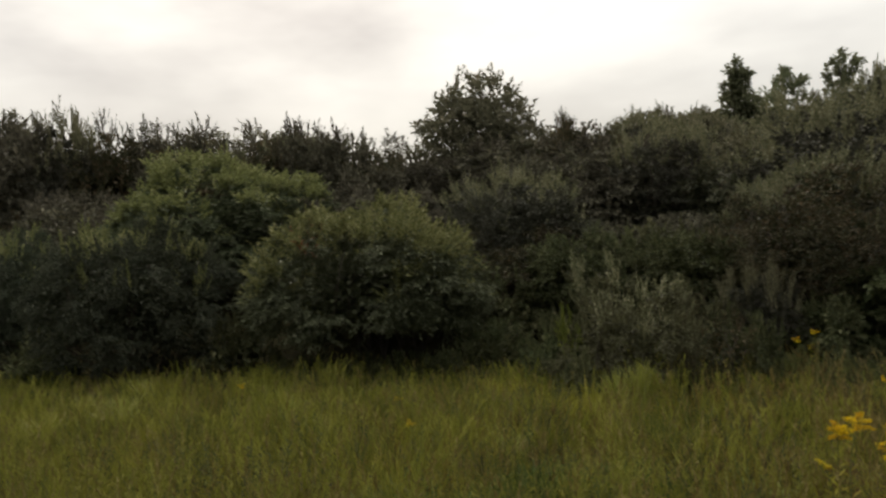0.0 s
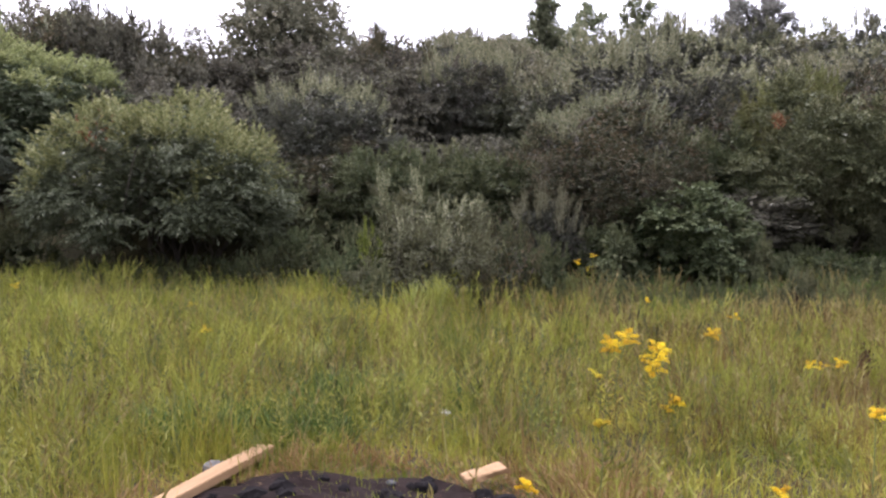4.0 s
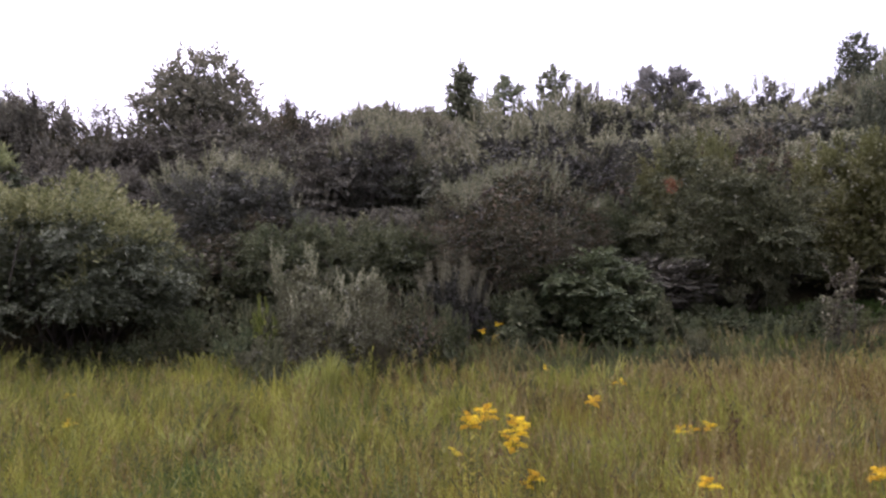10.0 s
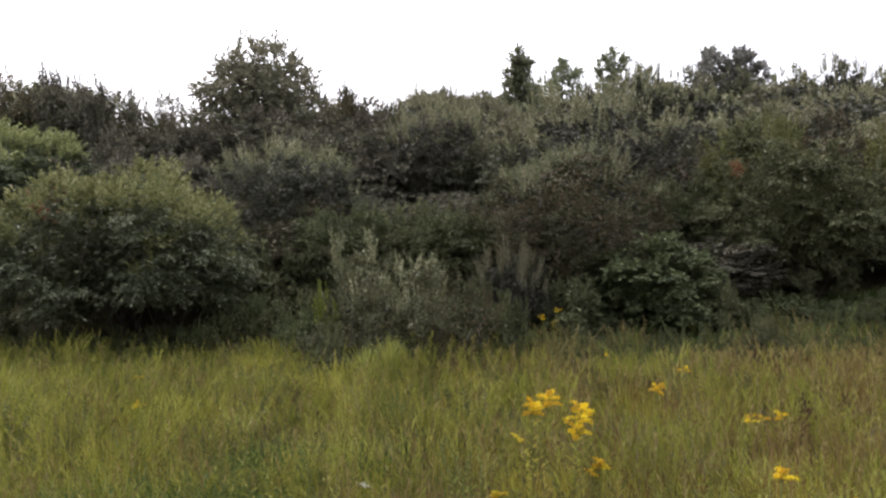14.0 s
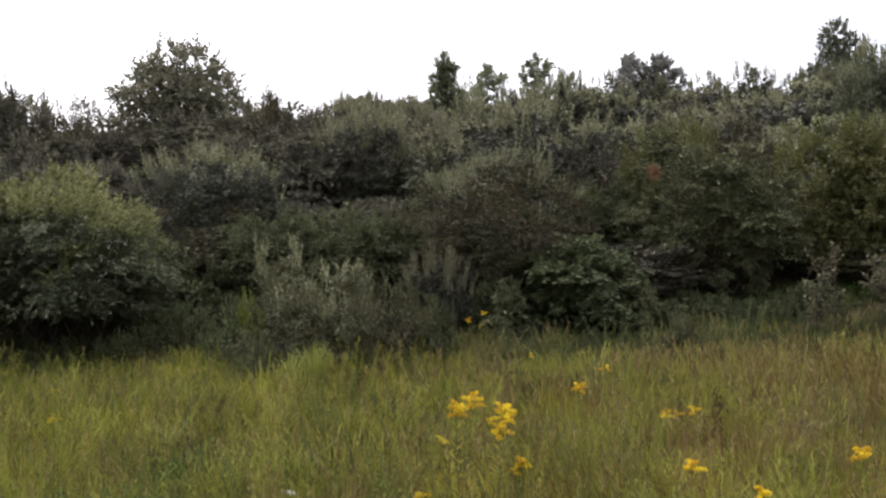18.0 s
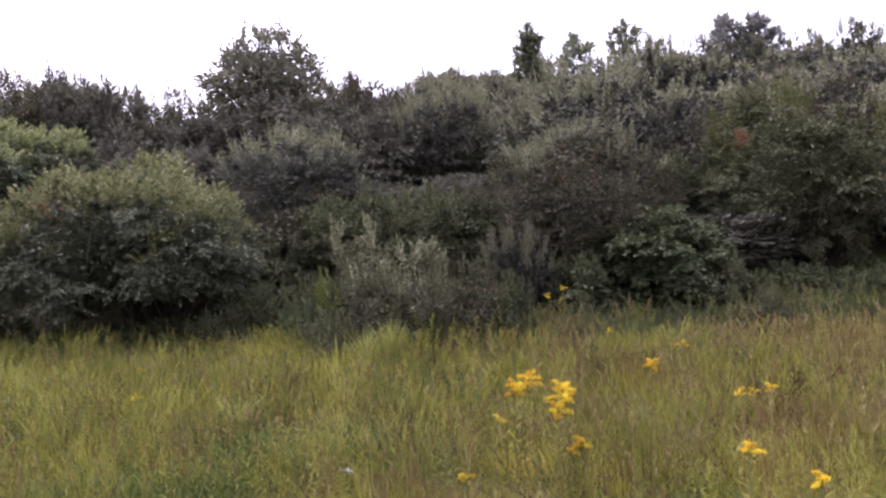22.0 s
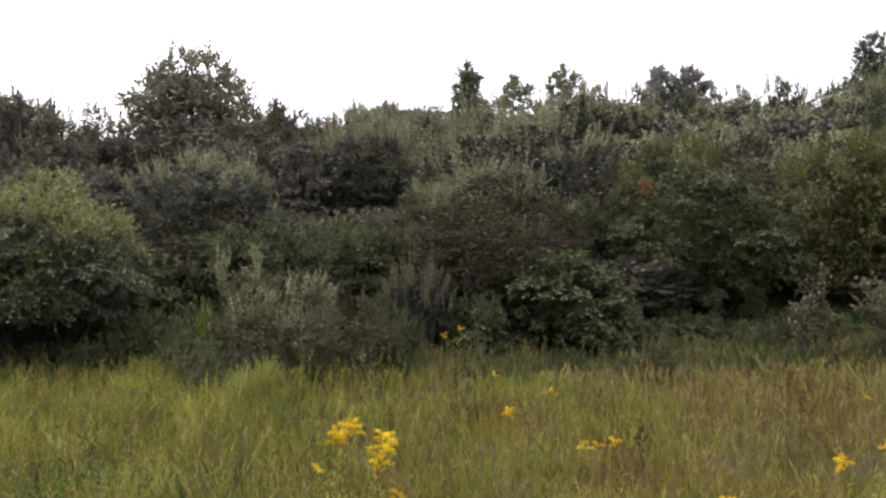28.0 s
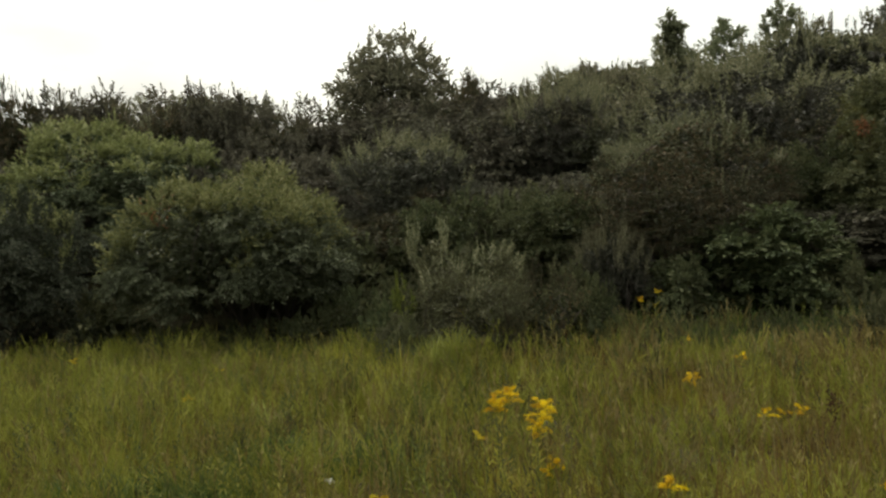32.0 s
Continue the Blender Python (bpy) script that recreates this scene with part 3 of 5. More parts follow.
# how far down round the crown the foliage hangs, how much it narrows to the foot, how many boughs it has, and from
# where up its shoots take the paler top-lit leaf
LOW = {"round": -0.42, "olive": -0.7, "tall_broad": -0.6}
WAIST = {"round": 0.75, "olive": 0.3, "feather": 0.3}
BOUGHS = {"round": 44, "olive": 36, "russet": 36, "tall_broad": 40, "spire": 40, "lime": 22, "broad": 20, "deep": 20, "feather": 16, "young_spire": 12, "sprig": 5, "low_bush": 8, "low_green": 8, "low_russet": 8}
LUMPY = {"round": 0.45, "olive": 0.7}
LIT_FROM = {"olive": 0.85, "round": 0.12, "feather": 0.6, "russet": 0.55}
TALES = {
    "round": "rounded sage-green shrub with layered drooping leafy branches",
    "low_bush": "low dark leafy bush at the thicket foot",
    "sprig": "bright yellow-green leafy sprig beside the silvery shrub",
    "low_green": "low deep green leafy bush at the thicket foot",
    "low_russet": "low russet twiggy bush at the thicket foot",
    "spire": "silvery grey-green shrub with upright leafy shoots at the meadow edge",
    "young_spire": "small silvery shrub with long upright leafy shoots",
    "olive": "rounded olive-green shrub with layered drooping leafy branches",
    "russet": "dense shrub with dull russet-brown and green leaves",
    "broad": "low dark green shrub with broad overlapping leaves",
    "tall_broad": "tall dark green broad-leaved bush at the thicket edge",
    "deep": "deep green leafy bush in a dip of the thicket",
    "lime": "yellow-green leafy shrub in the thicket edge",
    "feather": "twiggy olive-brown shrub with silvery upright shoots along its top",
    "far_spire": "grey-green shrub with upright shoots on the hillside",
    "far_green": "green leafy shrub in the hillside thicket",
    "far_russet": "brownish leafy shrub in the hillside thicket",
    "distant_grey": "distant grey-green shrub on the upper hillside",
    "distant_green": "distant green shrub on the upper hillside",
    "far_dark": "dark green shrub in the hillside thicket",
}
PROTO = {}


NORM = {}


def make_shrub(kind, variant):
    """A lumpy crown of leafy sprays that fan out of the ends of its branches, with gaps between them, on several stems."""
    w, h, foot, sprays, per, k, size, leaf, thin, rise, fan, droop, inner, tall_n, upright, mat, bark, stems = KINDS[kind]
    seed = int(rng.integers(1 << 30))
    half = np.array((w * 0.42, w * 0.42, h * (1 - foot) * 0.46))
    mid = np.array((0, 0, h * (foot + (1 - foot) * 0.44)))
    low, waist = LOW.get(kind, -0.85), WAIST.get(kind, 0.22)

    def hull(u, part_out):
        """Points in the directions u at this share of the way out to the lumpy hull."""
        box = np.sign(u) * np.abs(u) ** (1.0 if kind == "round" else 0.85)
        box[:, :2] *= np.where(u[:, 2:] < 0, 1 + waist * u[:, 2:], 1.0)
        return mid + box * half * ((1 + LUMPY.get(kind, 1.0) * lumps(u, seed)) * part_out)[:, None]

    # the boughs: rounded clumps of foliage spaced over the crown, with dark clefts between them
    boughs = BOUGHS.get(kind, 18)
    i = np.arange(boughs)
    uz = 1 - (1 - low) * (i + 0.5) / boughs + rng.normal(size=boughs) * 0.06
    phi = i * 2.4 + rng.normal(size=boughs) * 0.25
    flat_r = np.sqrt(np.clip(1 - uz * uz, 0.02, 1))
    bough_way = unit(np.stack([np.cos(phi) * flat_r, np.sin(phi) * flat_r, uz], -1))
    angle = math.sqrt(2 * (1 - low) / boughs)
    radius = half.mean() * angle * rng.uniform(0.72, 1.2, boughs)
    centre = hull(bough_way, 1 - 0.6 * angle + rng.normal(size=boughs) * 0.07)

    def bough_skin(n, lo, hi):
        pick = rng.choice(boughs, n * 3, p=radius ** 2 / (radius ** 2).sum())
        v = unit(unit(rng.normal(size=(n * 3, 3))) + bough_way[pick] * 0.75)
        p = centre[pick] + v * (radius[pick] * rng.uniform(lo, hi, n * 3))[:, None] * (1, 1, 0.85)
        far = np.linalg.norm(p[:, None] - centre[None], axis=2) / radius[None]
        far[np.arange(n * 3), pick] = 9
        keep = (far.min(1) > 0.72) & (p[:, 2] > 0.03)
        at = np.concatenate([np.flatnonzero(keep), np.flatnonzero(~keep)])[:n]
        p = p[at]
        p[:, 2] = np.maximum(p[:, 2], 0.04)
        return p, unit(v[at] * 0.7 + bough_way[pick[at]] * 0.6)

    c, out = bough_skin(sprays, 0.75, 1.0)
    at = np.repeat(np.arange(sprays), per)
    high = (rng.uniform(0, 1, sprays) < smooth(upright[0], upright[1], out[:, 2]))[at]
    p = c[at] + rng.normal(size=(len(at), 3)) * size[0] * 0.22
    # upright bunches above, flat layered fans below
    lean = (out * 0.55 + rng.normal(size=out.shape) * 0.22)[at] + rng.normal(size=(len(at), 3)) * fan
    # the highest upright shoots get the paler leaf, which imitates light from above
    flagged = high & (rng.normal(size=sprays) * 0.18 + out[:, 2] > LIT_FROM.get(kind, 0.3))[at]
    old = high & ~flagged
    young = [shoots(p[flagged], lean[flagged], k, size, leaf, thin, rise, 0.08, 0.0, 0.7)]
    level = out * (1, 1, 0.25)
    swing = rng.normal(size=(len(at), 3)) * (0.55, 0.55, 0.13)
    flat = unit(level[at] + swing)
    pieces = [shoots(p[~high], flat[~high], k, size, leaf, thin, 0.12, 0.05, droop), shoots(p[old], lean[old], k, size, leaf, thin, rise * 0.8, 0.08, 0.0, 0.7)]
    # hanging leaves that clothe the sides of the crown
    side = np.repeat(np.flatnonzero(out[:, 2] < 0.75), 12)
    if droop:
        hang = c[side] + out[side] * rng.uniform(0.0, 0.25, (len(side), 1)) * size[1] + rng.normal(size=(len(side), 3)) * size[0] * (0.5, 0.5, 0.3)
        hang[:, 2] = np.maximum(hang[:, 2], 0.05)
        down = unit(out[side] * 0.45 + rng.normal(size=hang.shape) * 0.5 - (0, 0, 0.45))
        pieces.append(leaf_quads(hang, down, leaf * rng.uniform(0.7, 1.3, len(hang)), leaf * thin * 1.1))
    q, o = bough_skin(inner // 2, 0.2, 0.72)
    o2 = unit(rng.normal(size=(inner - inner // 2, 3)))
    o2[:, 2] = np.where(o2[:, 2] < low, -o2[:, 2], o2[:, 2])
    q2 = hull(o2, rng.uniform(0.3, 0.62, len(o2)))
    q, o = np.concatenate([q, q2]), np.concatenate([o, o2])
    q[:, 2] = np.maximum(q[:, 2], 0.04)
    big = leaf * 1.7
    pieces.append(leaf_quads(q, unit(o + rng.normal(size=q.shape)), big * rng.uniform(0.8, 1.3, len(q)), big * 0.75))
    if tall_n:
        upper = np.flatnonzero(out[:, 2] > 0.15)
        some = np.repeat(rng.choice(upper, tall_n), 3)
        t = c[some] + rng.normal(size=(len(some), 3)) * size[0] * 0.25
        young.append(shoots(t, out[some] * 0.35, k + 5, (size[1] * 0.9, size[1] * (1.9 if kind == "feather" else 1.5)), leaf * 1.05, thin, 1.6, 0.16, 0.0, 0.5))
    thing = new("shrub")
    v, f = joined(pieces)
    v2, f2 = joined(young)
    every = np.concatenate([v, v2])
    NORM[kind, variant] = (w / 2 / np.percentile(np.hypot(every[:, 0], every[:, 1]), 97.5), h / np.percentile(every[:, 2], 99.0))
    tagged(part("foliage", raw_mesh("foliage", v, f, MAT[mat]), thing), kind="stuff")
    tagged(part("young_growth", raw_mesh("young_growth", v2, f2, MAT[YOUNG_LIT.get(kind) or YOUNG_LIT.get(mat, mat)]), thing, "paler young leafy upper growth with top light in its colour"), kind="stuff")
    for i in range(stems):
        goal = c[(i * 7) % sprays]
        foot_at = (rng.normal() * w * 0.05, rng.normal() * w * 0.05, -0.15)
        main = bent(foot_at, goal * 0.95)
        thick = 0.013 if kind in ("feather", "low_bush", "low_green", "low_russet") else 0.026
        lines = [(main, thick, 0.004)]
        for j in range(5 if stems > 3 else 0):
            near = c[np.argsort(np.linalg.norm(c - main[3], axis=1))[rng.integers(14)]]
            lines.append((bent(main[1 + j % 4], near), thick * 0.45, 0.003))
        v, f = tubes(lines)
        part("stem", raw_mesh("stem", v, f, MAT[bark]), thing)
    return thing


def shrub(kind, x, y, width, top, turn=None, label="", group="thicket shrubs", variant=0, sink=0.05, height=0.0):
    """Stands a shrub of this kind on the ground, scaled to its width and to the level of its top, or to its height."""
    height = height or top - gz(x, y) + sink
    key = (kind, variant)
    turn = rng.uniform(0, 360) if turn is None else turn
    flagged = key not in PROTO
    if flagged:
        PROTO[key] = make_shrub(kind, variant)
    wide, tall = width / KINDS[kind][0] * NORM[key][0], height / KINDS[kind][1] * NORM[key][1]
    m = pose(x, y, gz(x, y) - sink, 0, 0, turn) @ Matrix.Diagonal((wide, wide, tall, 1))
    if flagged:
        ob = PROTO[key]
        ob.matrix_basis = m
    else:
        first = PROTO[key]
        kept = first.scale.copy()
        first.scale = (1, 1, 1)
        ob = copy_thing(first, m)
        first.scale = kept
    return tagged(ob, label or TALES[kind], "shrub", group)


# the edge of the thicket along the meadow
shrub("round", -5.2, 13.2, 5.0, 2.85, 290, "large rounded sage-green shrub with drooping layered branches")
# three low bushes added under its skirt to darken the shaded foot
shrub("low_green", -6.3, 12.5, 1.3, 0.3, 20)
shrub("low_green", -5.2, 12.4, 1.3, 0.3, 120)
shrub("low_green", -4.3, 12.6, 1.2, 0.3, 220)
shrub("olive", -9.75, 12.7, 3.7, 2.75, 60, "dark olive shrub with upright leafy shoots along its top", variant=1)
shrub("olive", -13.4, 13.4, 3.4, 2.9, 140, "dark olive shrub with upright leafy shoots along its top", variant=1)
shrub("feather", -0.95, 11.0, 2.25, 1.55, 200)
shrub("low_green", -1.85, 10.9, 1.0, 0.85, 130, "low green leafy bush beside the silvery shrub")
shrub("low_russet", 0.25, 11.5, 1.35, 0.95, 80, "low twiggy russet shrub beside the silvery one")
shrub("low_green", 0.75, 11.9, 1.1, 0.7, 80)
shrub("low_bush", -1.46, 9.95, 0.8, 0.5, 10, "small dark leafy bush standing out in the grass")
shrub("sprig", -1.62, 10.75, 0.4, 1.0, 40)
shrub("low_russet", -0.15, 10.4, 0.55, 0.42, 15, "small russet twiggy bush beside the tall grass")
shrub("low_bush", -7.6, 12.9, 1.7, 1.0, 200)
shrub("low_bush", -11.7, 12.6, 1.7, 0.9, 20)
shrub("spire", -3.4, 18.0, 3.6, 3.75, 310, variant=1)
shrub("low_green", -2.9, 12.6, 1.5, 0.75, 300)
shrub("low_green", -3.6, 12.1, 1.2, 0.45, 40)
shrub("deep", -1.95, 15.0, 2.3, 2.1, 75)
shrub("low_bush", -3.2, 14.6, 1.8, 1.5, 110)
shrub("russet", 2.35, 15.5, 4.4, 3.15, 150, "broad mound of russet-brown shrub with fine leaves")
shrub("young_spire", 1.15, 13.8, 1.6, 1.4, 95, "small silvery shrub with upright leafy shoots below the russet one", variant=1)
shrub("low_bush", 0.4, 13.4, 1.3, 0.85, 30)
shrub("deep", 0.1, 15.4, 2.8, 2.0, 210)
shrub("low_bush", -0.7, 13.6, 1.5, 0.9, 140)
shrub("low_bush", -0.3, 17.4, 2.2, 2.3, 70)
shrub("low_bush", -1.2, 17.0, 2.0, 2.2, 10)
shrub("deep", 4.9, 16.8, 2.2, 2.6, 80)
shrub("broad", 3.5, 14.2, 3.0, 1.4, 260, variant=1)
shrub("low_bush", 2.2, 13.6, 1.4, 0.8, 220)
shrub("low_bush", 4.5, 13.5, 1.1, 0.7, 40)
shrub("tall_broad", 7.1, 16.0, 4.4, 3.3, 240, "tall green broad-leaved bush overhanging a dark hollow")
shrub("tall_broad", 6.75, 15.0, 1.9, 2.2, 120, "narrow dark green leafy bush reaching down to the grass", variant=1)
# undergrowth put into the hollow to stand for its shade
shrub("low_bush", 5.75, 14.6, 1.0, 0.4, 60, "low dark undergrowth added for the shade in the hollow below the tall bush")
shrub("low_bush", 8.2, 14.3, 1.5, 0.5, 160, "low dark undergrowth added for the shade in the hollow below the tall bush")
shrub("lime", 6.75, 17.6, 2.2, 3.9, 200, "bright green climber rising over the tall bush")
shrub("lime", 9.85, 15.6, 3.1, 3.5, 45)
shrub("olive", 11.5, 14.3, 2.4, 2.6, 255, "rounded dusty green bush at the thicket edge")
shrub("russet", 14.0, 16.3, 3.0, 3.4, 290)
for x, y, wide, tall, turn in ((4.9, 13.6, 1.2, 0.5, 30), (5.8, 13.9, 1.3, 0.55, 140), (6.8, 13.7, 1.1, 0.45, 250), (7.7, 13.8, 1.4, 0.6, 10)):
    shrub("low_green", x, y, wide, 0, turn, "low deep green undergrowth at the thicket foot", height=tall)
shrub("low_bush", 9.6, 13.6, 1.7, 0.8, 70)
shrub("spire", 14.7, 20.0, 3.4, 5.0, 70)
shrub("spire", 17.2, 20.0, 3.4, 5.1, 170, variant=1)
shrub("lime", 20.3, 24.0, 2.6, 7.2, 10, group="hillside shrubs")
shrub("spire", 3.9, 20.0, 4.9, 4.95, 20, variant=1)
shrub("spire", -0.45, 22.0, 4.0, 4.95, 100)
shrub("low_bush", 4.31, 11.0, 0.8, 0.34, 0, "small grey-green leafy bush at the thicket foot")
shrub("round", -10.4, 17.0, 5.6, 4.6, 90, "large sage-green shrub behind the dark olive one", variant=1)
shrub("far_dark", -6.9, 17.4, 3.2, 3.6, 160)


def arching_shrub(x, y, width, height, canes, turn, label):
    """A loose mound of thin canes that rise and arch outwards, with small grey leaves along them and on side twigs."""
    thing = new("shrub")
    for i in range(canes):
        a = i * 2.4 + rng.uniform(-0.4, 0.4)
        reach, rise = width * 0.5 * rng.uniform(0.25, 1.0), height * rng.uniform(0.55, 1.0)
        s = np.linspace(0, 1, 9)[:, None]
        away = np.array((math.cos(a), math.sin(a), 0))
        line = rng.normal(size=3) * (0.12, 0.12, 0) + away * reach * s ** 1.4 + np.array((0, 0, 1)) * rise * (1.5 * s - 0.55 * s ** 2.4)
        line[1:] += rng.normal(size=(8, 3)) * 0.02
        line[:, 2] -= 0.1 * (1 - s[:, 0])
        lines, base, way = [(line, 0.009, 0.003)], [], []
        for j in range(11):
            k = 2 + j % 7
            twig = bent(line[k], line[k] + unit(away * 0.5 + rng.normal(size=3) * 0.7 + (0, 0, 0.7)) * rng.uniform(0.12, 0.34), 0.1, 4)
            lines.append((twig, 0.004, 0.002))
        for pts, r0, r1 in lines:
            n = 20 if r0 > 0.005 else 9
            t = rng.uniform(0.25 if r0 > 0.005 else 0.05, 1, n) * (len(pts) - 1)
            base.append(np.stack([np.interp(t, np.arange(len(pts)), pts[:, q]) for q in range(3)], -1))
            way.append(unit(unit(pts[-1] - pts[0]) * 0.5 + rng.normal(size=(n, 3)) * 0.6 + (0, 0, 0.25)))
        base, way = np.concatenate(base), np.concatenate(way)
        base[:, 2] = np.maximum(base[:, 2], 0.05)
        v, f = tubes(lines, 4)
        cane = part("cane", raw_mesh("cane", v, f, MAT["bark"]), thing)
        v, f = leaf_quads(base, way, rng.uniform(0.05, 0.085, len(base)), rng.uniform(0.026, 0.042, len(base)))
        tagged(part("leaves", raw_mesh("leaves", v, f, MAT["wisp"]), cane, "small grey-green leaves"), kind="stuff")
    thing.matrix_basis = pose(x, y, gz(x, y), 0, 0, turn)
    tagged(thing, label, "shrub", "arching shrubs")


arching_shrub(7.75, 10.8, 2.0, 1.4, 22, 15, "loose grey-leaved shrub with thin arching canes")
arching_shrub(6.55, 11.2, 0.6, 1.45, 5, 200, "few tall grey-leaved canes at the edge of a shrub")
arching_shrub(9.8, 11.4, 1.8, 1.0, 14, 90, "loose grey-leaved shrub with thin arching canes")

# the shrubs that make the skyline of the hill
def skyline(kind, x, y, width, top):
    shrub(kind, x, y, width, top, variant=int(rng.integers(2)), group="skyline shrubs")


skyline("far_dark", -20.2, 22.0, 3.6, 7.35)
skyline("far_spire", -18.4, 22.0, 3.2, 7.45)
skyline("far_russet", -16.8, 22.0, 3.0, 7.0)
skyline("far_dark", -15.2, 22.6, 3.0, 6.7)
skyline("far_russet", -11.0, 22.0, 2.6, 5.95)
skyline("far_dark", -10.1, 22.0, 2.6, 6.15)
skyline("far_dark", -9.1, 22.0, 2.6, 5.7)
skyline("far_russet", -8.3, 22.0, 2.4, 5.25)
skyline("far_dark", -8.3, 24.0, 3.0, 5.4)
skyline("far_dark", -24.5, 25.0, 4.4, 8.4)
skyline("far_russet", -2.7, 24.0, 2.6, 5.95)
skyline("far_spire", -1.5, 27.0, 2.6, 6.20)
skyline("far_spire", -0.1, 30.0, 3.0, 6.96)
skyline("far_spire", 1.6, 34.0, 3.0, 7.49)
skyline("far_spire", 5.5, 36.0, 4.0, 7.79)
skyline("far_spire", 9.6, 40.0, 3.6, 9.63)
skyline("far_russet", -2.5, 24.0, 3.0, 5.87)
skyline("far_spire", 0.3, 36.0, 4.0, 7.98)
skyline("far_spire", 2.4, 40.0, 4.0, 8.40)
skyline("distant_grey", 14.1, 55.0, 4.5, 12.45)
skyline("distant_grey", 16.6, 55.0, 4.0, 12.56)
skyline("distant_green", 22.6, 52.0, 5.0, 11.47)
skyline("distant_grey", 26.0, 52.0, 4.0, 12.23)
skyline("distant_green", 26.5, 48.0, 4.0, 10.74)
skyline("far_dark", 26.9, 40.0, 4.0, 10.50)
skyline("far_dark", 23.7, 32.0, 4.4, 9.9)
skyline("far_dark", 26.2, 31.0, 4.4, 10.2)
skyline("far_dark", 28.6, 32.0, 4.4, 9.9)
skyline("far_dark", 31.5, 32.0, 4.4, 9.6)
skyline("far_green", 22.0, 33.0, 3.4, 9.2)
skyline("distant_grey", 10.7, 58.0, 5.0, 12.11)
skyline("distant_green", 21.1, 58.0, 5.0, 12.66)
skyline("far_spire", 27.1, 44.0, 4.0, 10.52)

# how high the thicket stands against the sky: bearing and rise, both as a slope seen from the standing place
RIM = np.array([(-0.93, 0.27), (-0.87, 0.26), (-0.80, 0.26), (-0.74, 0.235), (-0.675, 0.212), (-0.647, 0.233), (-0.6, 0.233), (-0.5, 0.21), (-0.43, 0.2), (-0.379, 0.165), (-0.33, 0.157),
                (-0.27, 0.165), (-0.151, 0.176), (-0.109, 0.178), (-0.068, 0.161), (-0.025, 0.173), (0.017, 0.179), (0.065, 0.17), (0.121, 0.17), (0.19, 0.182), (0.25, 0.19), (0.33, 0.187),
                (0.4, 0.184), (0.47, 0.198), (0.51, 0.203), (0.56, 0.193), (0.65, 0.205), (0.68, 0.225), (0.73, 0.246), (0.79, 0.275)])


def rim_level(x, y, slack=0.08):
    """The level that a shrub here may reach without rising over the skyline."""
    return 1.6 + y * (float(np.interp(x / y, RIM[:, 0], RIM[:, 1]))) - slack


# the hillside thicket behind, row upon row
rows = [(16.2, 2.4), (18.6, 2.6), (21.4, 2.9), (24.8, 3.2), (29.0, 3.6), (34.0, 4.0), (40.0, 4.5), (47.0, 5.0), (55.0, 5.6), (64.0, 6.2)]
for r, (depth, gap) in enumerate(rows):
    reach = depth * 0.86 + 3
    count = int(2 * reach / gap)
    gap *= 1.1
    for i in range(int(count / 1.1)):
        x = -reach + (i + 0.5 + rng.uniform(-0.3, 0.3)) * gap
        y = depth + rng.uniform(-0.35, 0.35) * gap
        if x < -2 and y > 33:
            continue
        low_fill = depth < 20 and abs(x) < 13
        if depth > 38:
            kinds = ["distant_grey", "distant_green", "distant_grey"]
        elif low_fill:
            kinds = ["far_dark", "far_dark", "far_russet"]
        elif x > 1.5 or (x > -1 and depth > 20):
            kinds = ["far_spire", "far_spire", "far_green", "far_green", "far_russet"]
        elif depth < 23:
            kinds = ["far_dark", "far_dark", "far_russet"]
        else:
            kinds = ["far_dark", "far_russet", "far_dark", "far_spire"]
        kind = kinds[int(rng.integers(len(kinds)))]
        tall = rng.uniform(0.9, 1.4) if low_fill else rng.uniform(3.0, 4.2) if depth > 38 and x > 0.2 * y else rng.uniform(1.8, 3.2)
        tall = min(tall, rim_level(x, y, rng.uniform(0.1, 0.5)) - gz(x, y))
        if tall > 0.6:
            shrub(kind, x, y, gap * rng.uniform(1.15, 1.55), 0, variant=int(rng.integers(2)), group="hillside shrubs", height=tall)


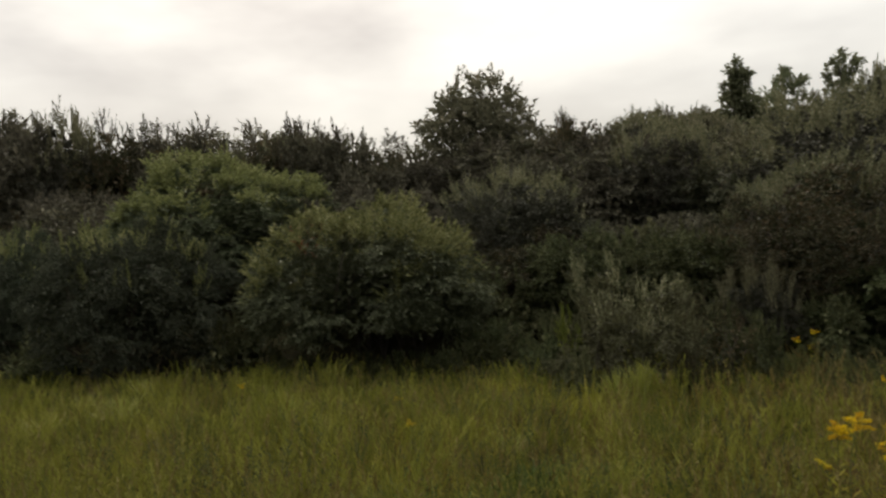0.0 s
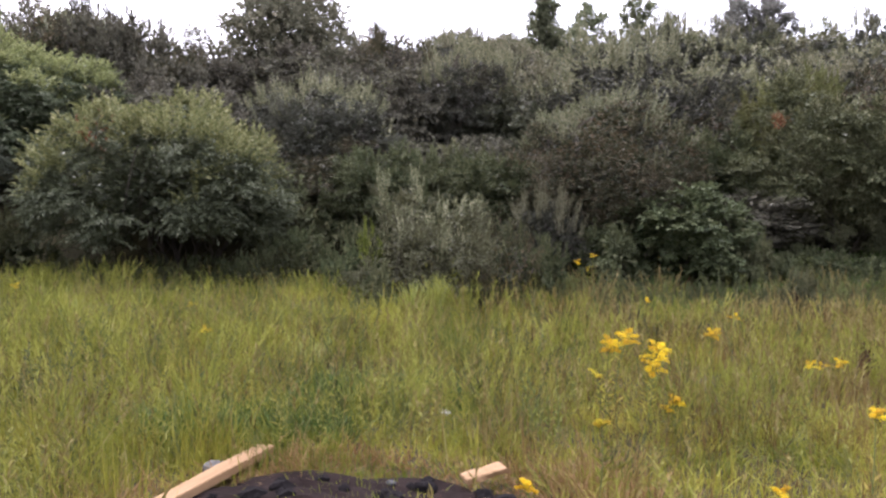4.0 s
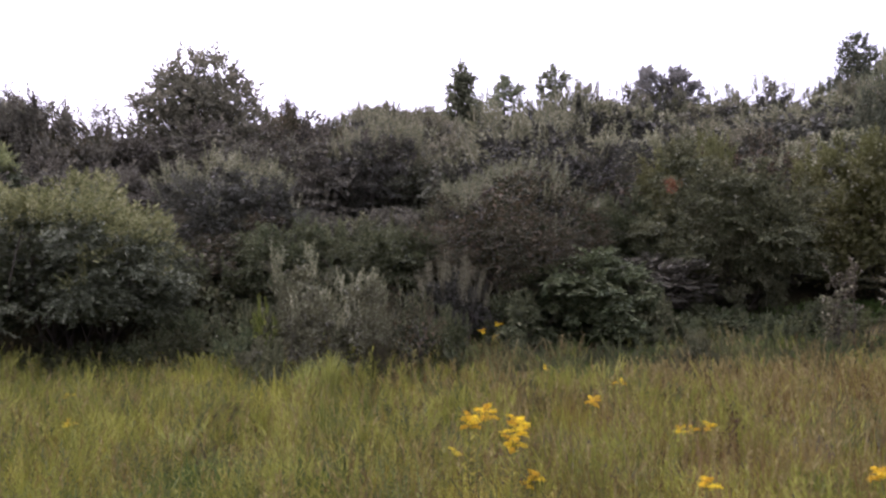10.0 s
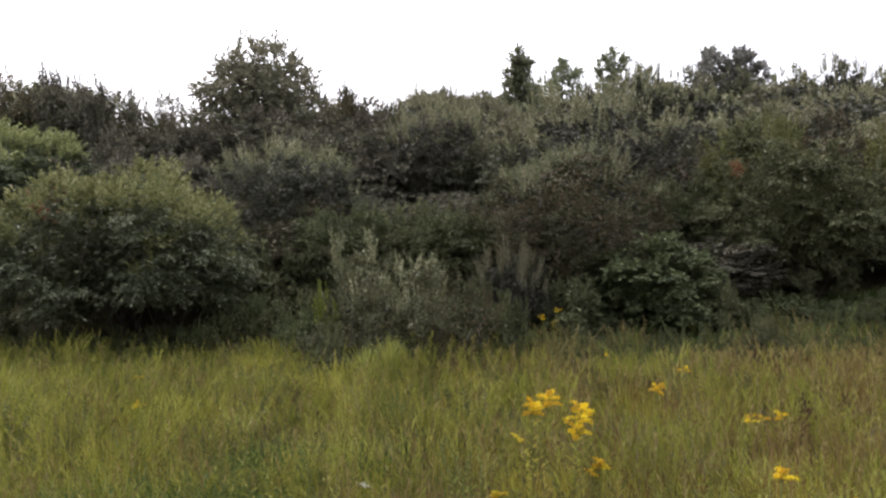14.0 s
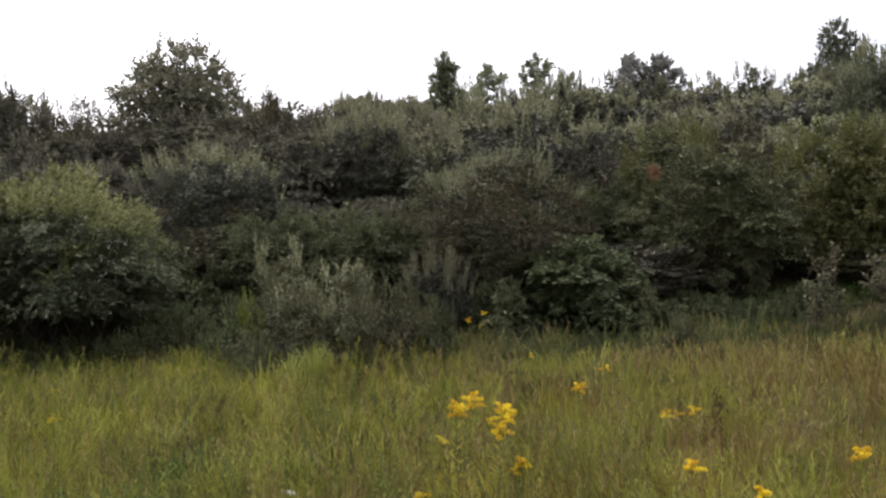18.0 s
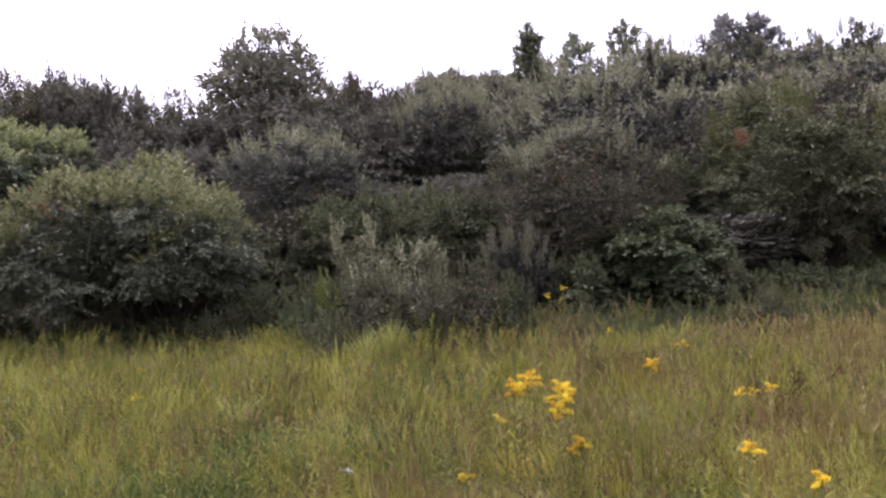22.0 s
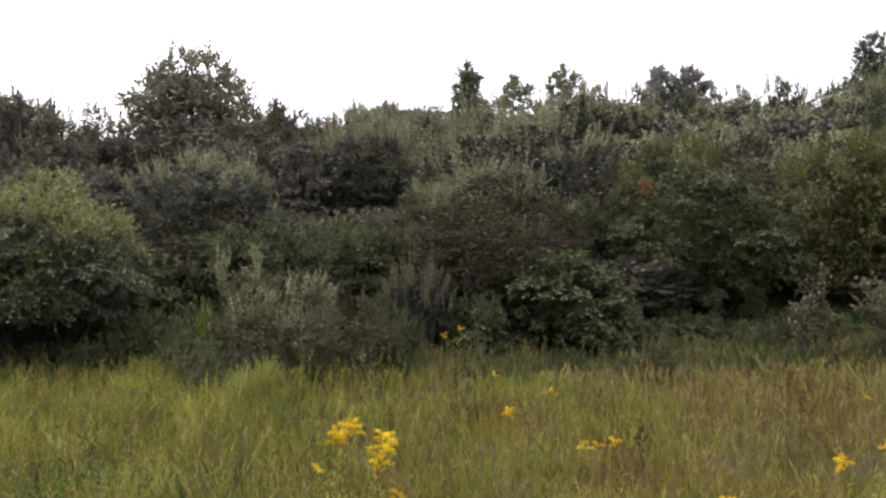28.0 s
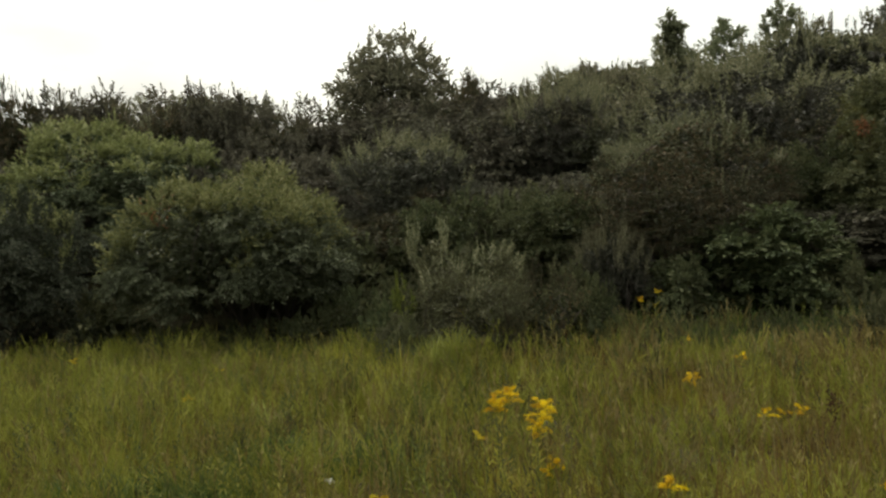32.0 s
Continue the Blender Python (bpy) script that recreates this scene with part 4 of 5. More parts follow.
# ---- trees ----
def make_tree(height, spread, limbs, n, k, leaf, mat="tree", slim=False, thin=0.5, shoot=(0.22, 0.5), bare=0.2, tip=0.14, cone=False):
    """A trunk with limbs, and a crown of leafy shoots round the ends of the limbs, with gaps between them."""
    thing = new("tree")
    v, f = tubes([(bent((0, 0, -0.2), (rng.normal() * 0.1, rng.normal() * 0.1, height * 0.93), 0.03, 8), height * 0.018, 0.012)], 7)
    part("trunk", raw_mesh("trunk", v, f, MAT["bark"]), thing)
    lobes = []
    for i in range(limbs):
        s = (i + 0.5) / limbs
        a = i * 2.4 + rng.uniform(0, 0.7)
        start = np.array((0, 0, height * (bare + (0.8 - bare) * s)))
        reach = spread * (0.4 * (1 - s) + 0.05 if slim else 0.47 * (1 - s) ** 0.55 * min(1.0, 0.6 + 1.6 * s) + 0.02 if cone else 0.42 * math.sin(math.pi * (0.2 + 0.72 * s)) + 0.03)
        reach *= rng.uniform(0.72, 1.12)
        end = start + (math.cos(a) * reach, math.sin(a) * reach, height * (0.07 + 0.1 * rng.uniform()))
        v, f = tubes([(bent(start, end, 0.12), height * 0.006 * (1.3 - s), 0.008)], 5)
        part("limb", raw_mesh("limb", v, f, MAT["bark"]), thing)
        r = spread * (rng.uniform(0.06, 0.11) if not slim else tip * (0.6 + 0.8 * (1 - s)))
        lobes.append((*end, r, r, r * 0.7))
        lobes.append((*(start * 0.4 + end * 0.6), r * 0.9, r * 0.9, r * 0.6))
    lobes.append((0, 0, height * 0.9, spread * 0.07, spread * 0.07, height * 0.08))
    p, out = crown_points(lobes, n, -0.8, (0.35, 1.0))
    v, f = shoots(p, out, k, shoot, leaf, thin, 0.5, 0.6)
    part("crown", raw_mesh("crown", v, f, MAT[mat]), thing)
    return thing


rng = np.random.default_rng(31)


def tree(x, y, top, spread, label, limbs, n, leaf, mat="tree", slim=False, bare=0.2, group="", shoot=(0.22, 0.5), tip=0.14, cone=False):
    """A tree on the ground whose tip reaches the level top."""
    thing = make_tree((top - gz(x, y)) * 0.96, spread, limbs, n, 9, leaf, mat, slim, 0.5, shoot, bare, tip, cone)
    thing.matrix_basis = pose(x, y, gz(x, y) - 0.05)
    return tagged(thing, label, "tree", group)


tree(-6.05, 27.0, 8.15, 5.5, "dark green broad-crowned tree rising over the thicket", 70, 1500, 0.19, bare=0.04, shoot=(0.25, 0.65), cone=True)
tree(4.85, 49.0, 13.05, 3.6, "slim dense dark young tree on the skyline", 26, 1100, 0.23, "sapling", slim=True, bare=0.02, tip=0.1, group="skyline saplings")
tree(9.1, 60.0, 14.6, 3.0, "small young tree on the skyline with a round top", 16, 300, 0.25, "sapling", bare=0.3, group="skyline saplings")
tree(12.75, 60.0, 15.4, 3.0, "small young tree with a ragged top on the skyline", 16, 300, 0.26, "sapling", bare=0.3, group="skyline saplings")
tree(20.1, 60.0, 15.3, 3.0, "grey-leaved young tree on the skyline", 18, 520, 0.24, "pale_grey", bare=0.3, group="skyline saplings")
tree(22.5, 60.0, 15.2, 3.6, "grey-leaved young tree on the skyline", 18, 620, 0.24, "pale_grey", bare=0.3, group="skyline saplings")
tree(36.6, 60.0, 17.6, 7.2, "light green tree with upright twigs on the skyline", 40, 2000, 0.25, "green", slim=True, bare=0.05, tip=0.12)
tree(25.8, 32.0, 11.3, 4.0, "dark green tree at the shoulder of the hill", 26, 1100, 0.2, bare=0.1)
tree(23.6, 30.0, 9.8, 4.0, "dark spreading tree at the shoulder of the hill", 24, 800, 0.2, bare=0.1)
tree(-14.2, 23.0, 7.0, 3.2, "thin grey-leaved tree with upright twigs showing against the sky", 20, 460, 0.12, slim=True, group="thin hill trees")
tree(-12.4, 23.0, 6.8, 3.0, "thin grey-leaved tree with upright twigs showing against the sky", 20, 420, 0.12, slim=True, group="thin hill trees")
tree(-8.7, 26.0, 6.4, 2.2, "thin bare-twigged young tree against the sky", 16, 160, 0.1, "gloom", group="thin hill trees")
tree(-24.1, 26.0, 9.1, 2.2, "small dark young tree on the skyline", 14, 420, 0.16, slim=True)


# ---- meadow grass ----
rng = np.random.default_rng(53)
PIT = (-0.95, 3.5)


def off_pit(x, y, grow=1.0):
    return ((x - PIT[0]) / (0.95 * grow)) ** 2 + ((y - PIT[1]) / (0.62 * grow)) ** 2


def stretch(x, y):
    return (np.abs(x) < 0.8 * y + 2.5) & (y < 13.2 + 0.4 * np.sin(x)) & (off_pit(x, y) > 1)


def tufted(n, each, tall, wide, lean, keep, area=(-13, 13, 1.0, 13.8), spread=0.07):
    """Curved grass blades of five triangles that fan out of tufts over a stretch of the meadow."""
    cx = rng.uniform(area[0], area[1], n)
    cy = rng.uniform(area[2], area[3], n)
    ok = keep(cx, cy)
    cx, cy = cx[ok], cy[ok]
    swell = np.array([noise.noise(Vector((px * 1.9, py * 1.9, 3.0))) + 0.6 * noise.noise(Vector((px * 0.7, py * 0.7, 8.0))) for px, py in zip(cx, cy)])
    lift = np.clip(0.85 + 0.55 * swell + rng.normal(size=len(cx)) * 0.2, 0.3, 1.6)
    lift = lift * (0.5 + 0.5 * smooth(1.0, 1.7, off_pit(cx, cy)))
    lift = lift * (1 - 0.58 * smooth(9.0, 11.3, cy) * smooth(-0.5, 2.0, cx))
    tuft = np.repeat(np.arange(len(cx)), each)
    n = len(tuft)
    off = rng.normal(size=(n, 2)) * spread
    x, y = cx[tuft] + off[:, 0], cy[tuft] + off[:, 1]
    h = rng.uniform(*tall, n) * lift[tuft]
    a = rng.uniform(0, 2 * np.pi, n)
    side = np.stack([np.cos(a), np.sin(a), np.zeros(n)], -1)
    away = np.concatenate([off / spread * 0.6 + rng.normal(size=(n, 2)) * 0.5, np.zeros((n, 1))], 1)
    bend = away * (h * rng.uniform(*lean, n))[:, None]
    w = (wide * (0.5 + 0.08 * np.abs(y)) * rng.uniform(0.6, 1.4, n))[:, None]
    foot = np.stack([x, y, ground_z(x, y) - 0.03], -1)
    up, hh = np.array([0, 0, 1.0]), h[:, None]
    rings = []
    for s, t in ((0.0, 0.8), (0.4, 1.0), (0.75, 0.6)):
        c = foot + up * hh * (s - 0.1 * s * s) + bend * s * s
        rings += [c - side * w * t * 0.5, c + side * w * t * 0.5]
    rings.append(foot + up * hh * 0.88 + bend)
    v = np.stack(rings, 1).reshape(-1, 3)
    i = np.arange(n)[:, None] * 7
    f = np.concatenate([i + t for t in ([0, 1, 3], [0, 3, 2], [2, 3, 5], [2, 5, 4], [4, 5, 6])], 1).reshape(-1, 3)
    return v, f


def gaps(x, y):
    """How thickly the grass stands: thin in hollows a hand to an arm's length across."""
    m = np.array([noise.noise(Vector((px * 2.0, py * 2.0, 1.0))) + 0.5 * noise.noise(Vector((px * 5.0, py * 5.0, 5.0))) for px, py in zip(x, y)])
    return np.clip(0.72 + 1.5 * m, 0.08, 1.0)


def thin_foot(x, y):
    """The long meadow grass gives out towards the thicket foot."""
    return smooth(9.7, 11.3, y) * smooth(1.0, 3.4, x)


def on_green(x, y):
    """A hollow where only short dense grass grows."""
    edge = 1 + 0.35 * np.sin(x * 7) * np.sin(y * 9 + 1)
    return (((x + 1.8) / 0.8) ** 2 + ((y - 4.95) / 0.36) ** 2 < edge) | (((x + 0.95) / 0.75) ** 2 + ((y - 5.95) / 0.42) ** 2 < edge)


def weedy(x, y):
    """Where drifts of fine-leaved weeds crowd out the grass."""
    m = np.array([noise.noise(Vector((px * 0.9, py * 0.9, 2.0))) for px, py in zip(x, y)])
    return smooth(0.05, 0.3, m + 0.12 - 0.07 * x - 0.3 * smooth(10.2, 11.2, y))


def lush(x, y):
    patch = 0.6 - 0.12 * (x - 0.3) + 0.3 * np.sin(x * 1.1 + 0.4) * np.sin(y * 0.9 + 1) + 0.05 * (y - 8)
    return stretch(x, y) & ~on_green(x, y) & (rng.uniform(0, 1, len(x)) < np.clip(patch, 0.25, 0.95) * gaps(x, y) * (1 - 0.6 * thin_foot(x, y)) * (1 - 0.4 * weedy(x, y)))


def parched(x, y):
    patch = 0.5 + 0.2 * (x - 0.1) - 0.3 * np.sin(x * 1.1 + 0.4) * np.sin(y * 0.9 + 1) - 0.04 * (y - 8)
    return stretch(x, y) & ~on_green(x, y) & (rng.uniform(0, 1, len(x)) < np.clip(patch, 0.34, 0.9) * gaps(x, y) * (1 - 0.82 * thin_foot(x, y)))


v, f = tufted(27000, 12, (0.14, 0.44), 0.0054, (0.06, 0.34), lush, spread=0.055)
tagged(new("green_grass", raw_mesh("green_grass", v, f, MAT["grass"])), "long yellow-green meadow grass in tufts", "grass", kind="stuff")
v, f = tufted(23000, 9, (0.16, 0.46), 0.0048, (0.06, 0.32), parched, spread=0.055)
tagged(new("dry_grass", raw_mesh("dry_grass", v, f, MAT["dry"])), "thin tan dry grass among the green", "grass", kind="stuff")
# the tall stand of grass before the thicket, where the meadow is lushest
v, f = tufted(1000, 15, (0.24, 0.55), 0.0055, (0.06, 0.5), lambda x, y: (x > -4.4 + 0.5 * np.sin(y * 3)) & (y < 11.9 + 0.4 * np.sin(x * 1.9)) & (y > 8.3 - 0.25 * x), (-5.2, -1.0, 8.0, 12.4), 0.06)
tagged(new("tall_grass", raw_mesh("tall_grass", v, f, MAT["grass"])), "tall yellow-green grass before the thicket", "grass", kind="stuff")
v, f = tufted(3000, 5, (0.08, 0.2), 0.012, (0.3, 0.9), stretch, spread=0.12)
v2, f2 = tufted(6000, 6, (0.06, 0.2), 0.01, (0.3, 1.0), stretch, (-3.6, 4.6, 2.2, 5.6), spread=0.09)
v, f = joined([(v, f), (v2, f2)])
tagged(new("undergrowth", raw_mesh("undergrowth", v, f, MAT["grass"])), "short green grass low between the tufts", "grass", kind="stuff")
v, f = tufted(4500, 4, (0.2, 0.45), 0.036, (0.2, 0.7), lambda x, y: ~((np.abs(x) < 0.8 * y + 2.0) & (y > 1.2)) & (x * x + y * y > 1.0), (-26, 26, -16, 13.0))
v2, f2 = tufted(4500, 6, (0.14, 0.36), 0.014, (0.2, 0.8), lambda x, y: ~((np.abs(x) < 0.8 * y + 2.0) & (y > 1.2)) & (x * x + y * y > 0.5), (-7.5, 7.5, -6.5, 3.5), 0.1)
rng, kept = np.random.default_rng(5), rng
v3, f3 = tufted(9000, 9, (0.12, 0.32), 0.009, (0.3, 1.0), lambda x, y: ~((np.abs(x) < 0.8 * y + 2.0) & (y > 1.2)), (-7.5, 7.5, -6.5, 3.5), 0.12)
rng = kept
v, f = joined([(v, f), (v2, f2), (v3, f3)])
tagged(new("rough_grass", raw_mesh("rough_grass", v, f, MAT["grass"])), "rough meadow grass around the standing place", "grass", kind="stuff")


def seed_stalks(n):
    """Thin upright stalks with a small brown panicle of spikelets."""
    x, y = rng.uniform(-12, 12, n), rng.uniform(1.6, 13, n)
    ok = stretch(x, y) & (rng.uniform(0, 1, n) < np.clip(0.55 + 0.07 * x, 0.2, 1) * (1 - 0.75 * thin_foot(x, y))) & (off_pit(x, y) > 1.6)
    x, y = x[ok], y[ok]
    n = len(x)
    h = (rng.uniform(0.3, 0.58, n) * (1 - 0.55 * smooth(8.5, 11.0, y) * smooth(-0.5, 2.0, x)))[:, None]
    foot = np.stack([x, y, ground_z(x, y) - 0.03], -1)
    tilt = np.concatenate([rng.normal(size=(n, 2)) * 0.16, np.ones((n, 1))], 1)
    tip = foot + tilt * h
    a = rng.uniform(0, np.pi, n)
    side = np.stack([np.cos(a), np.sin(a), np.zeros(n)], -1) * (0.0025 + 0.0003 * y[:, None])
    v1 = np.stack([foot - side, foot + side, tip], 1).reshape(-1, 3)
    f1 = np.arange(3 * n).reshape(-1, 3)
    bases, ways = [], []
    for i in range(9):
        bases.append(tip - tilt * h * (0.24 * i / 9))
        ways.append(unit(tilt + rng.normal(size=(n, 3)) * 0.35))
    base = np.concatenate(bases)
    v2, f2 = leaf_quads(base, np.concatenate(ways), rng.uniform(0.03, 0.065, len(base)), 0.011)
    return joined([(v1, f1), (v2, f2)])


v, f = seed_stalks(7500)
tagged(new("seed_stalks", raw_mesh("seed_stalks", v, f, MAT["seed"])), "thin brown grass stalks gone to seed", "grass", kind="stuff")


# leaf litter added under the thicket, its dark colour standing for the shade there
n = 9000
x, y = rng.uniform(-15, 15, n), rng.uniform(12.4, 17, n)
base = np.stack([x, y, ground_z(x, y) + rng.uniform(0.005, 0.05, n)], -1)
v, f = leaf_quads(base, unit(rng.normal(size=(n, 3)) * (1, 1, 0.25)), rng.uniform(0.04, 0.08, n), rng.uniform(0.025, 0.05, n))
tagged(new("leaf_litter", raw_mesh("leaf_litter", v, f, MAT["litter"])), "brown dead leaves under the thicket, shade put into their dark colour", "leaf litter", kind="stuff")
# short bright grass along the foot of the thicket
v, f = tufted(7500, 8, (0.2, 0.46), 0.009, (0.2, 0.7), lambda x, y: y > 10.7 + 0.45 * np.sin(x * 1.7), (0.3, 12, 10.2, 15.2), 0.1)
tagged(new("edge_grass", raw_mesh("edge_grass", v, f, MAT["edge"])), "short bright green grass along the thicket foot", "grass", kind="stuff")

v, f = tufted(2600, 9, (0.12, 0.28), 0.009, (0.3, 0.9), on_green, (-3.2, 0.2, 4.2, 6.8), 0.08)
tagged(new("short_grass", raw_mesh("short_grass", v, f, MAT["edge"])), "short dense dark green grass in two hollows of the meadow", "grass", kind="stuff")


def leafy_patches(n):
    """Leafy stems by the hundred, in loose drifts, mostly in the greener half of the meadow."""
    x, y = rng.uniform(-12, 9, n), rng.uniform(2.6, 12.6, n)
    drift = np.sin(x * 1.4 + 2) * np.sin(y * 1.2 + 0.5) + 0.5 * np.sin(x * 3.1 + y * 2.3)
    ok = stretch(x, y) & (off_pit(x, y) > 1.8) & (drift + rng.normal(size=n) * 0.3 > 0.25 + 0.25 * np.clip(x, -4, 6))
    x, y = x[ok], y[ok]
    n, k = len(x), 16
    h = rng.uniform(0.25, 0.52, (n, 1))
    foot = np.stack([x, y, ground_z(x, y) - 0.02], -1)
    tilt = np.concatenate([rng.normal(size=(n, 2)) * 0.15, np.ones((n, 1))], 1)
    base, way, ln = [], [], []
    for i in range(k):
        s = 0.2 + 0.8 * i / (k - 1)
        phi = i * 2.4 + rng.uniform(0, 0.7, n)
        base.append(foot + tilt * h * s)
        way.append(unit(np.stack([np.cos(phi), np.sin(phi), np.full(n, 0.2 + 0.8 * s)], -1)))
        ln.append(rng.uniform(0.05, 0.09, n) * (1.1 - 0.5 * s))
    return leaf_quads(np.concatenate(base), np.concatenate(way), np.concatenate(ln), np.concatenate(ln) * 0.17)


v, f = leafy_patches(7000)
tagged(new("leafy_weeds", raw_mesh("leafy_weeds", v, f, MAT["weed"])), "drifts of pale leafy weeds in the grass", "weeds", kind="stuff")


def plumy_drift(n, tall, wide, leaf, per, keep, seed):
    """Loose clumps of fine-leaved stems that lean together, gathered in drifts."""
    x, y = rng.uniform(-12, 10, n * 3), rng.uniform(2.4, 12.4, n * 3)
    m = np.array([noise.noise(Vector((px * 0.9, py * 0.9, seed))) for px, py in zip(x, y)])
    ok = np.flatnonzero(stretch(x, y) & (off_pit(x, y) > 2.0) & (m + keep(x, y) + rng.normal(size=n * 3) * 0.12 > 0.1))[:n]
    x, y = x[ok], y[ok]
    stems, n = 5, len(ok)
    lean = rng.normal(size=(n, 1, 2)) * 0.2 + rng.normal(size=(n, stems, 2)) * 0.28
    mound = np.clip(0.9 + 0.9 * np.array([noise.noise(Vector((px * 1.7, py * 1.7, seed + 4))) for px, py in zip(x, y)]), 0.4, 1.45)
    h = rng.uniform(*tall, (n, 1, 1)) * rng.uniform(0.65, 1.1, (n, stems, 1)) * mound[:, None, None]
    foot = np.stack([x, y, ground_z(x, y) - 0.02], -1)[:, None] + np.concatenate([rng.normal(size=(n, stems, 2)) * wide * 0.4, np.zeros((n, stems, 1))], 2)
    axis = np.concatenate([lean, np.ones((n, stems, 1))], 2) * h
    t = np.linspace(0.3, 1.0, per)[None, None, :, None]
    base = (foot[:, :, None] + axis[:, :, None] * t + rng.normal(size=(n, stems, per, 3)) * wide * 0.1 * (1.15 - t)).reshape(-1, 3)
    way = unit((np.repeat(axis[:, :, None], per, 2) / h[:, :, None]).reshape(-1, 3) + rng.normal(size=base.shape) * (0.2, 0.2, 0.12))
    ln = leaf * rng.uniform(0.6, 1.3, len(base)) * np.clip(0.4 + 0.075 * base[:, 1], 0.5, 1.2)
    return leaf_quads(base, way, ln, ln * 0.085)


for count, tall, wide, leaf, per, keep, seed, mat, label in (
        (1700, (0.26, 0.5), 0.17, 0.085, 14, lambda x, y: 0.12 - 0.07 * x - 0.3 * smooth(10.2, 11.2, y), 2.0, "flush", "yellow-green fine-leaved weeds in loose clumps"),
        (800, (0.22, 0.42), 0.16, 0.075, 13, lambda x, y: 0.04 - 0.05 * x, 11.0, "moss", "olive-green fine-leaved weeds in loose clumps"),
        (1100, (0.28, 0.46), 0.14, 0.08, 10, lambda x, y: 0.04 + 0.05 * np.abs(x + 1.5) - 0.5 * thin_foot(x, y), 17.0, "tawny", "tawny fine-leaved dry weeds in loose clumps"),
        (460, (0.16, 0.36), 0.12, 0.055, 11, lambda x, y: -0.02 + 0.04 * x + 0.15 * smooth(-4.0, -6.5, x), 23.0, "ruddy", "low reddish-brown dead weeds"),
        (900, (0.2, 0.4), 0.2, 0.075, 12, lambda x, y: -0.3 + 0.75 * smooth(9.8, 11.0, y) + 0.3 * smooth(4.0, 6.5, x) * smooth(7.5, 9.0, y), 29.0, "shade", "low dark green weeds between the grass")):
    v, f = plumy_drift(count, tall, wide, leaf, per, keep, seed)
    tagged(new("weed_drift", raw_mesh("weed_drift", v, f, MAT[mat])), label, "weeds", kind="stuff")


# ---- weeds and flowers in the meadow ----
def leafy_stem(h, n, leaf, thin, bend=0.1, open_=0.9):
    """The line of a stem and lance-shaped leaves in a spiral along it."""
    line = bent((0, 0, -0.03), (rng.normal() * bend * h, rng.normal() * bend * h, h), 0.08, 6)
    s = np.linspace(0.12, 0.97, n)
    at = np.stack([np.interp(s, np.linspace(0, 1, 6), line[:, i]) for i in range(3)], -1)
    phi = np.arange(n) * 2.4 + rng.uniform(0, 0.5, n)
    way = unit(np.stack([np.cos(phi) * open_, np.sin(phi) * open_, 0.35 + 0.6 * s], -1))
    ln = leaf * (1.15 - 0.6 * s) * rng.uniform(0.8, 1.2, n)
    return line, leaf_quads(at, way, ln, ln * thin)


def make_weed(h, stems, n, leaf, mat, stalk="stalk", width=0.12, name="weed", thin=0.22):
    thing = new(name)
    greens = []
    for i in range(stems):
        line, (v, f) = leafy_stem(h * rng.uniform(0.75, 1.05), n, leaf, thin)
        off = np.array((rng.normal() * width, rng.normal() * width, 0)) if stems > 1 else np.zeros(3)
        lean = off[:2] * 1.2
        def place(p):
            q = p + off
            q[:, :2] += lean * (p[:, 2:] / h)
            return q
        sv, sf = tubes([(place(line), 0.006, 0.002)], 4)
        part("stem", raw_mesh("stem", sv, sf, MAT[stalk]), thing)
        greens.append((place(v), f))
    v, f = joined(greens)
    part("leaves", raw_mesh("leaves", v, f, MAT[mat]), thing)
    return thing


def spread_copies(makers, spots, label, category, group):
    """Stands plants on the spots (x, y, size), copying a few patterns in turn."""
    first = []
    for i, (x, y, size) in enumerate(spots):
        m = pose(x, y, gz(x, y), 0, 0, rng.uniform(0, 360)) @ Matrix.Diagonal((size, size, size, 1))
        if i < len(makers):
            ob = makers[i]()
            ob.matrix_basis = m
            first.append((ob, m))
        else:
            src = first[i % len(makers)][0]
            kept = src.scale.copy()
            src.scale = (1, 1, 1)
            ob = copy_thing(src, m)
            src.scale = kept
        tagged(ob, label, category, group)


spots = []
while len(spots) < 150:
    x, y = rng.uniform(-10, 8), rng.uniform(4.5, 12.8)
    if abs(x) > 0.75 * y + 1 or off_pit(x, y) < 2.5 or rng.uniform() > 0.6 - 0.11 * x:
        continue
    spots.append((x, y, rng.uniform(0.55, 1.0)))
spread_copies([lambda: make_weed(0.58, 4, 26, 0.075, "weed"), lambda: make_weed(0.62, 3, 30, 0.07, "grass"), lambda: make_weed(0.48, 5, 22, 0.08, "shade")], spots,
              "leafy green weed not yet in flower among the grass", "weed", "meadow weeds")
# the tall pale clump beside the small dark bush, and others by the thicket foot
spots = [(-6.3 + rng.normal() * 0.5, 9.0 + rng.normal() * 0.5, rng.uniform(0.6, 0.85)) for i in range(5)]
spots += [(x, 11.6 + 0.3 * math.sin(x * 3), rng.uniform(0.55, 0.8)) for x in (-5.6, -4.9, -4.2, -3.4, -2.8, -2.3, -7.2, -6.5)]
while len(spots) < 70:
    x, y = rng.uniform(-8.5, 0.5), rng.uniform(6.5, 11.2)
    if abs(x) < 0.75 * y + 0.5 and math.sin(x * 1.3 + 1) * math.sin(y * 1.1) > -0.2:
        spots.append((x, y, rng.uniform(0.5, 0.75)))
spread_copies([lambda: make_weed(0.8, 7, 34, 0.11, "grass", width=0.09, thin=0.09), lambda: make_weed(0.75, 6, 34, 0.1, "weed", width=0.09, thin=0.1)], spots,
              "tall pale yellow-green leafy stand by the thicket", "weed", "pale tall weeds")
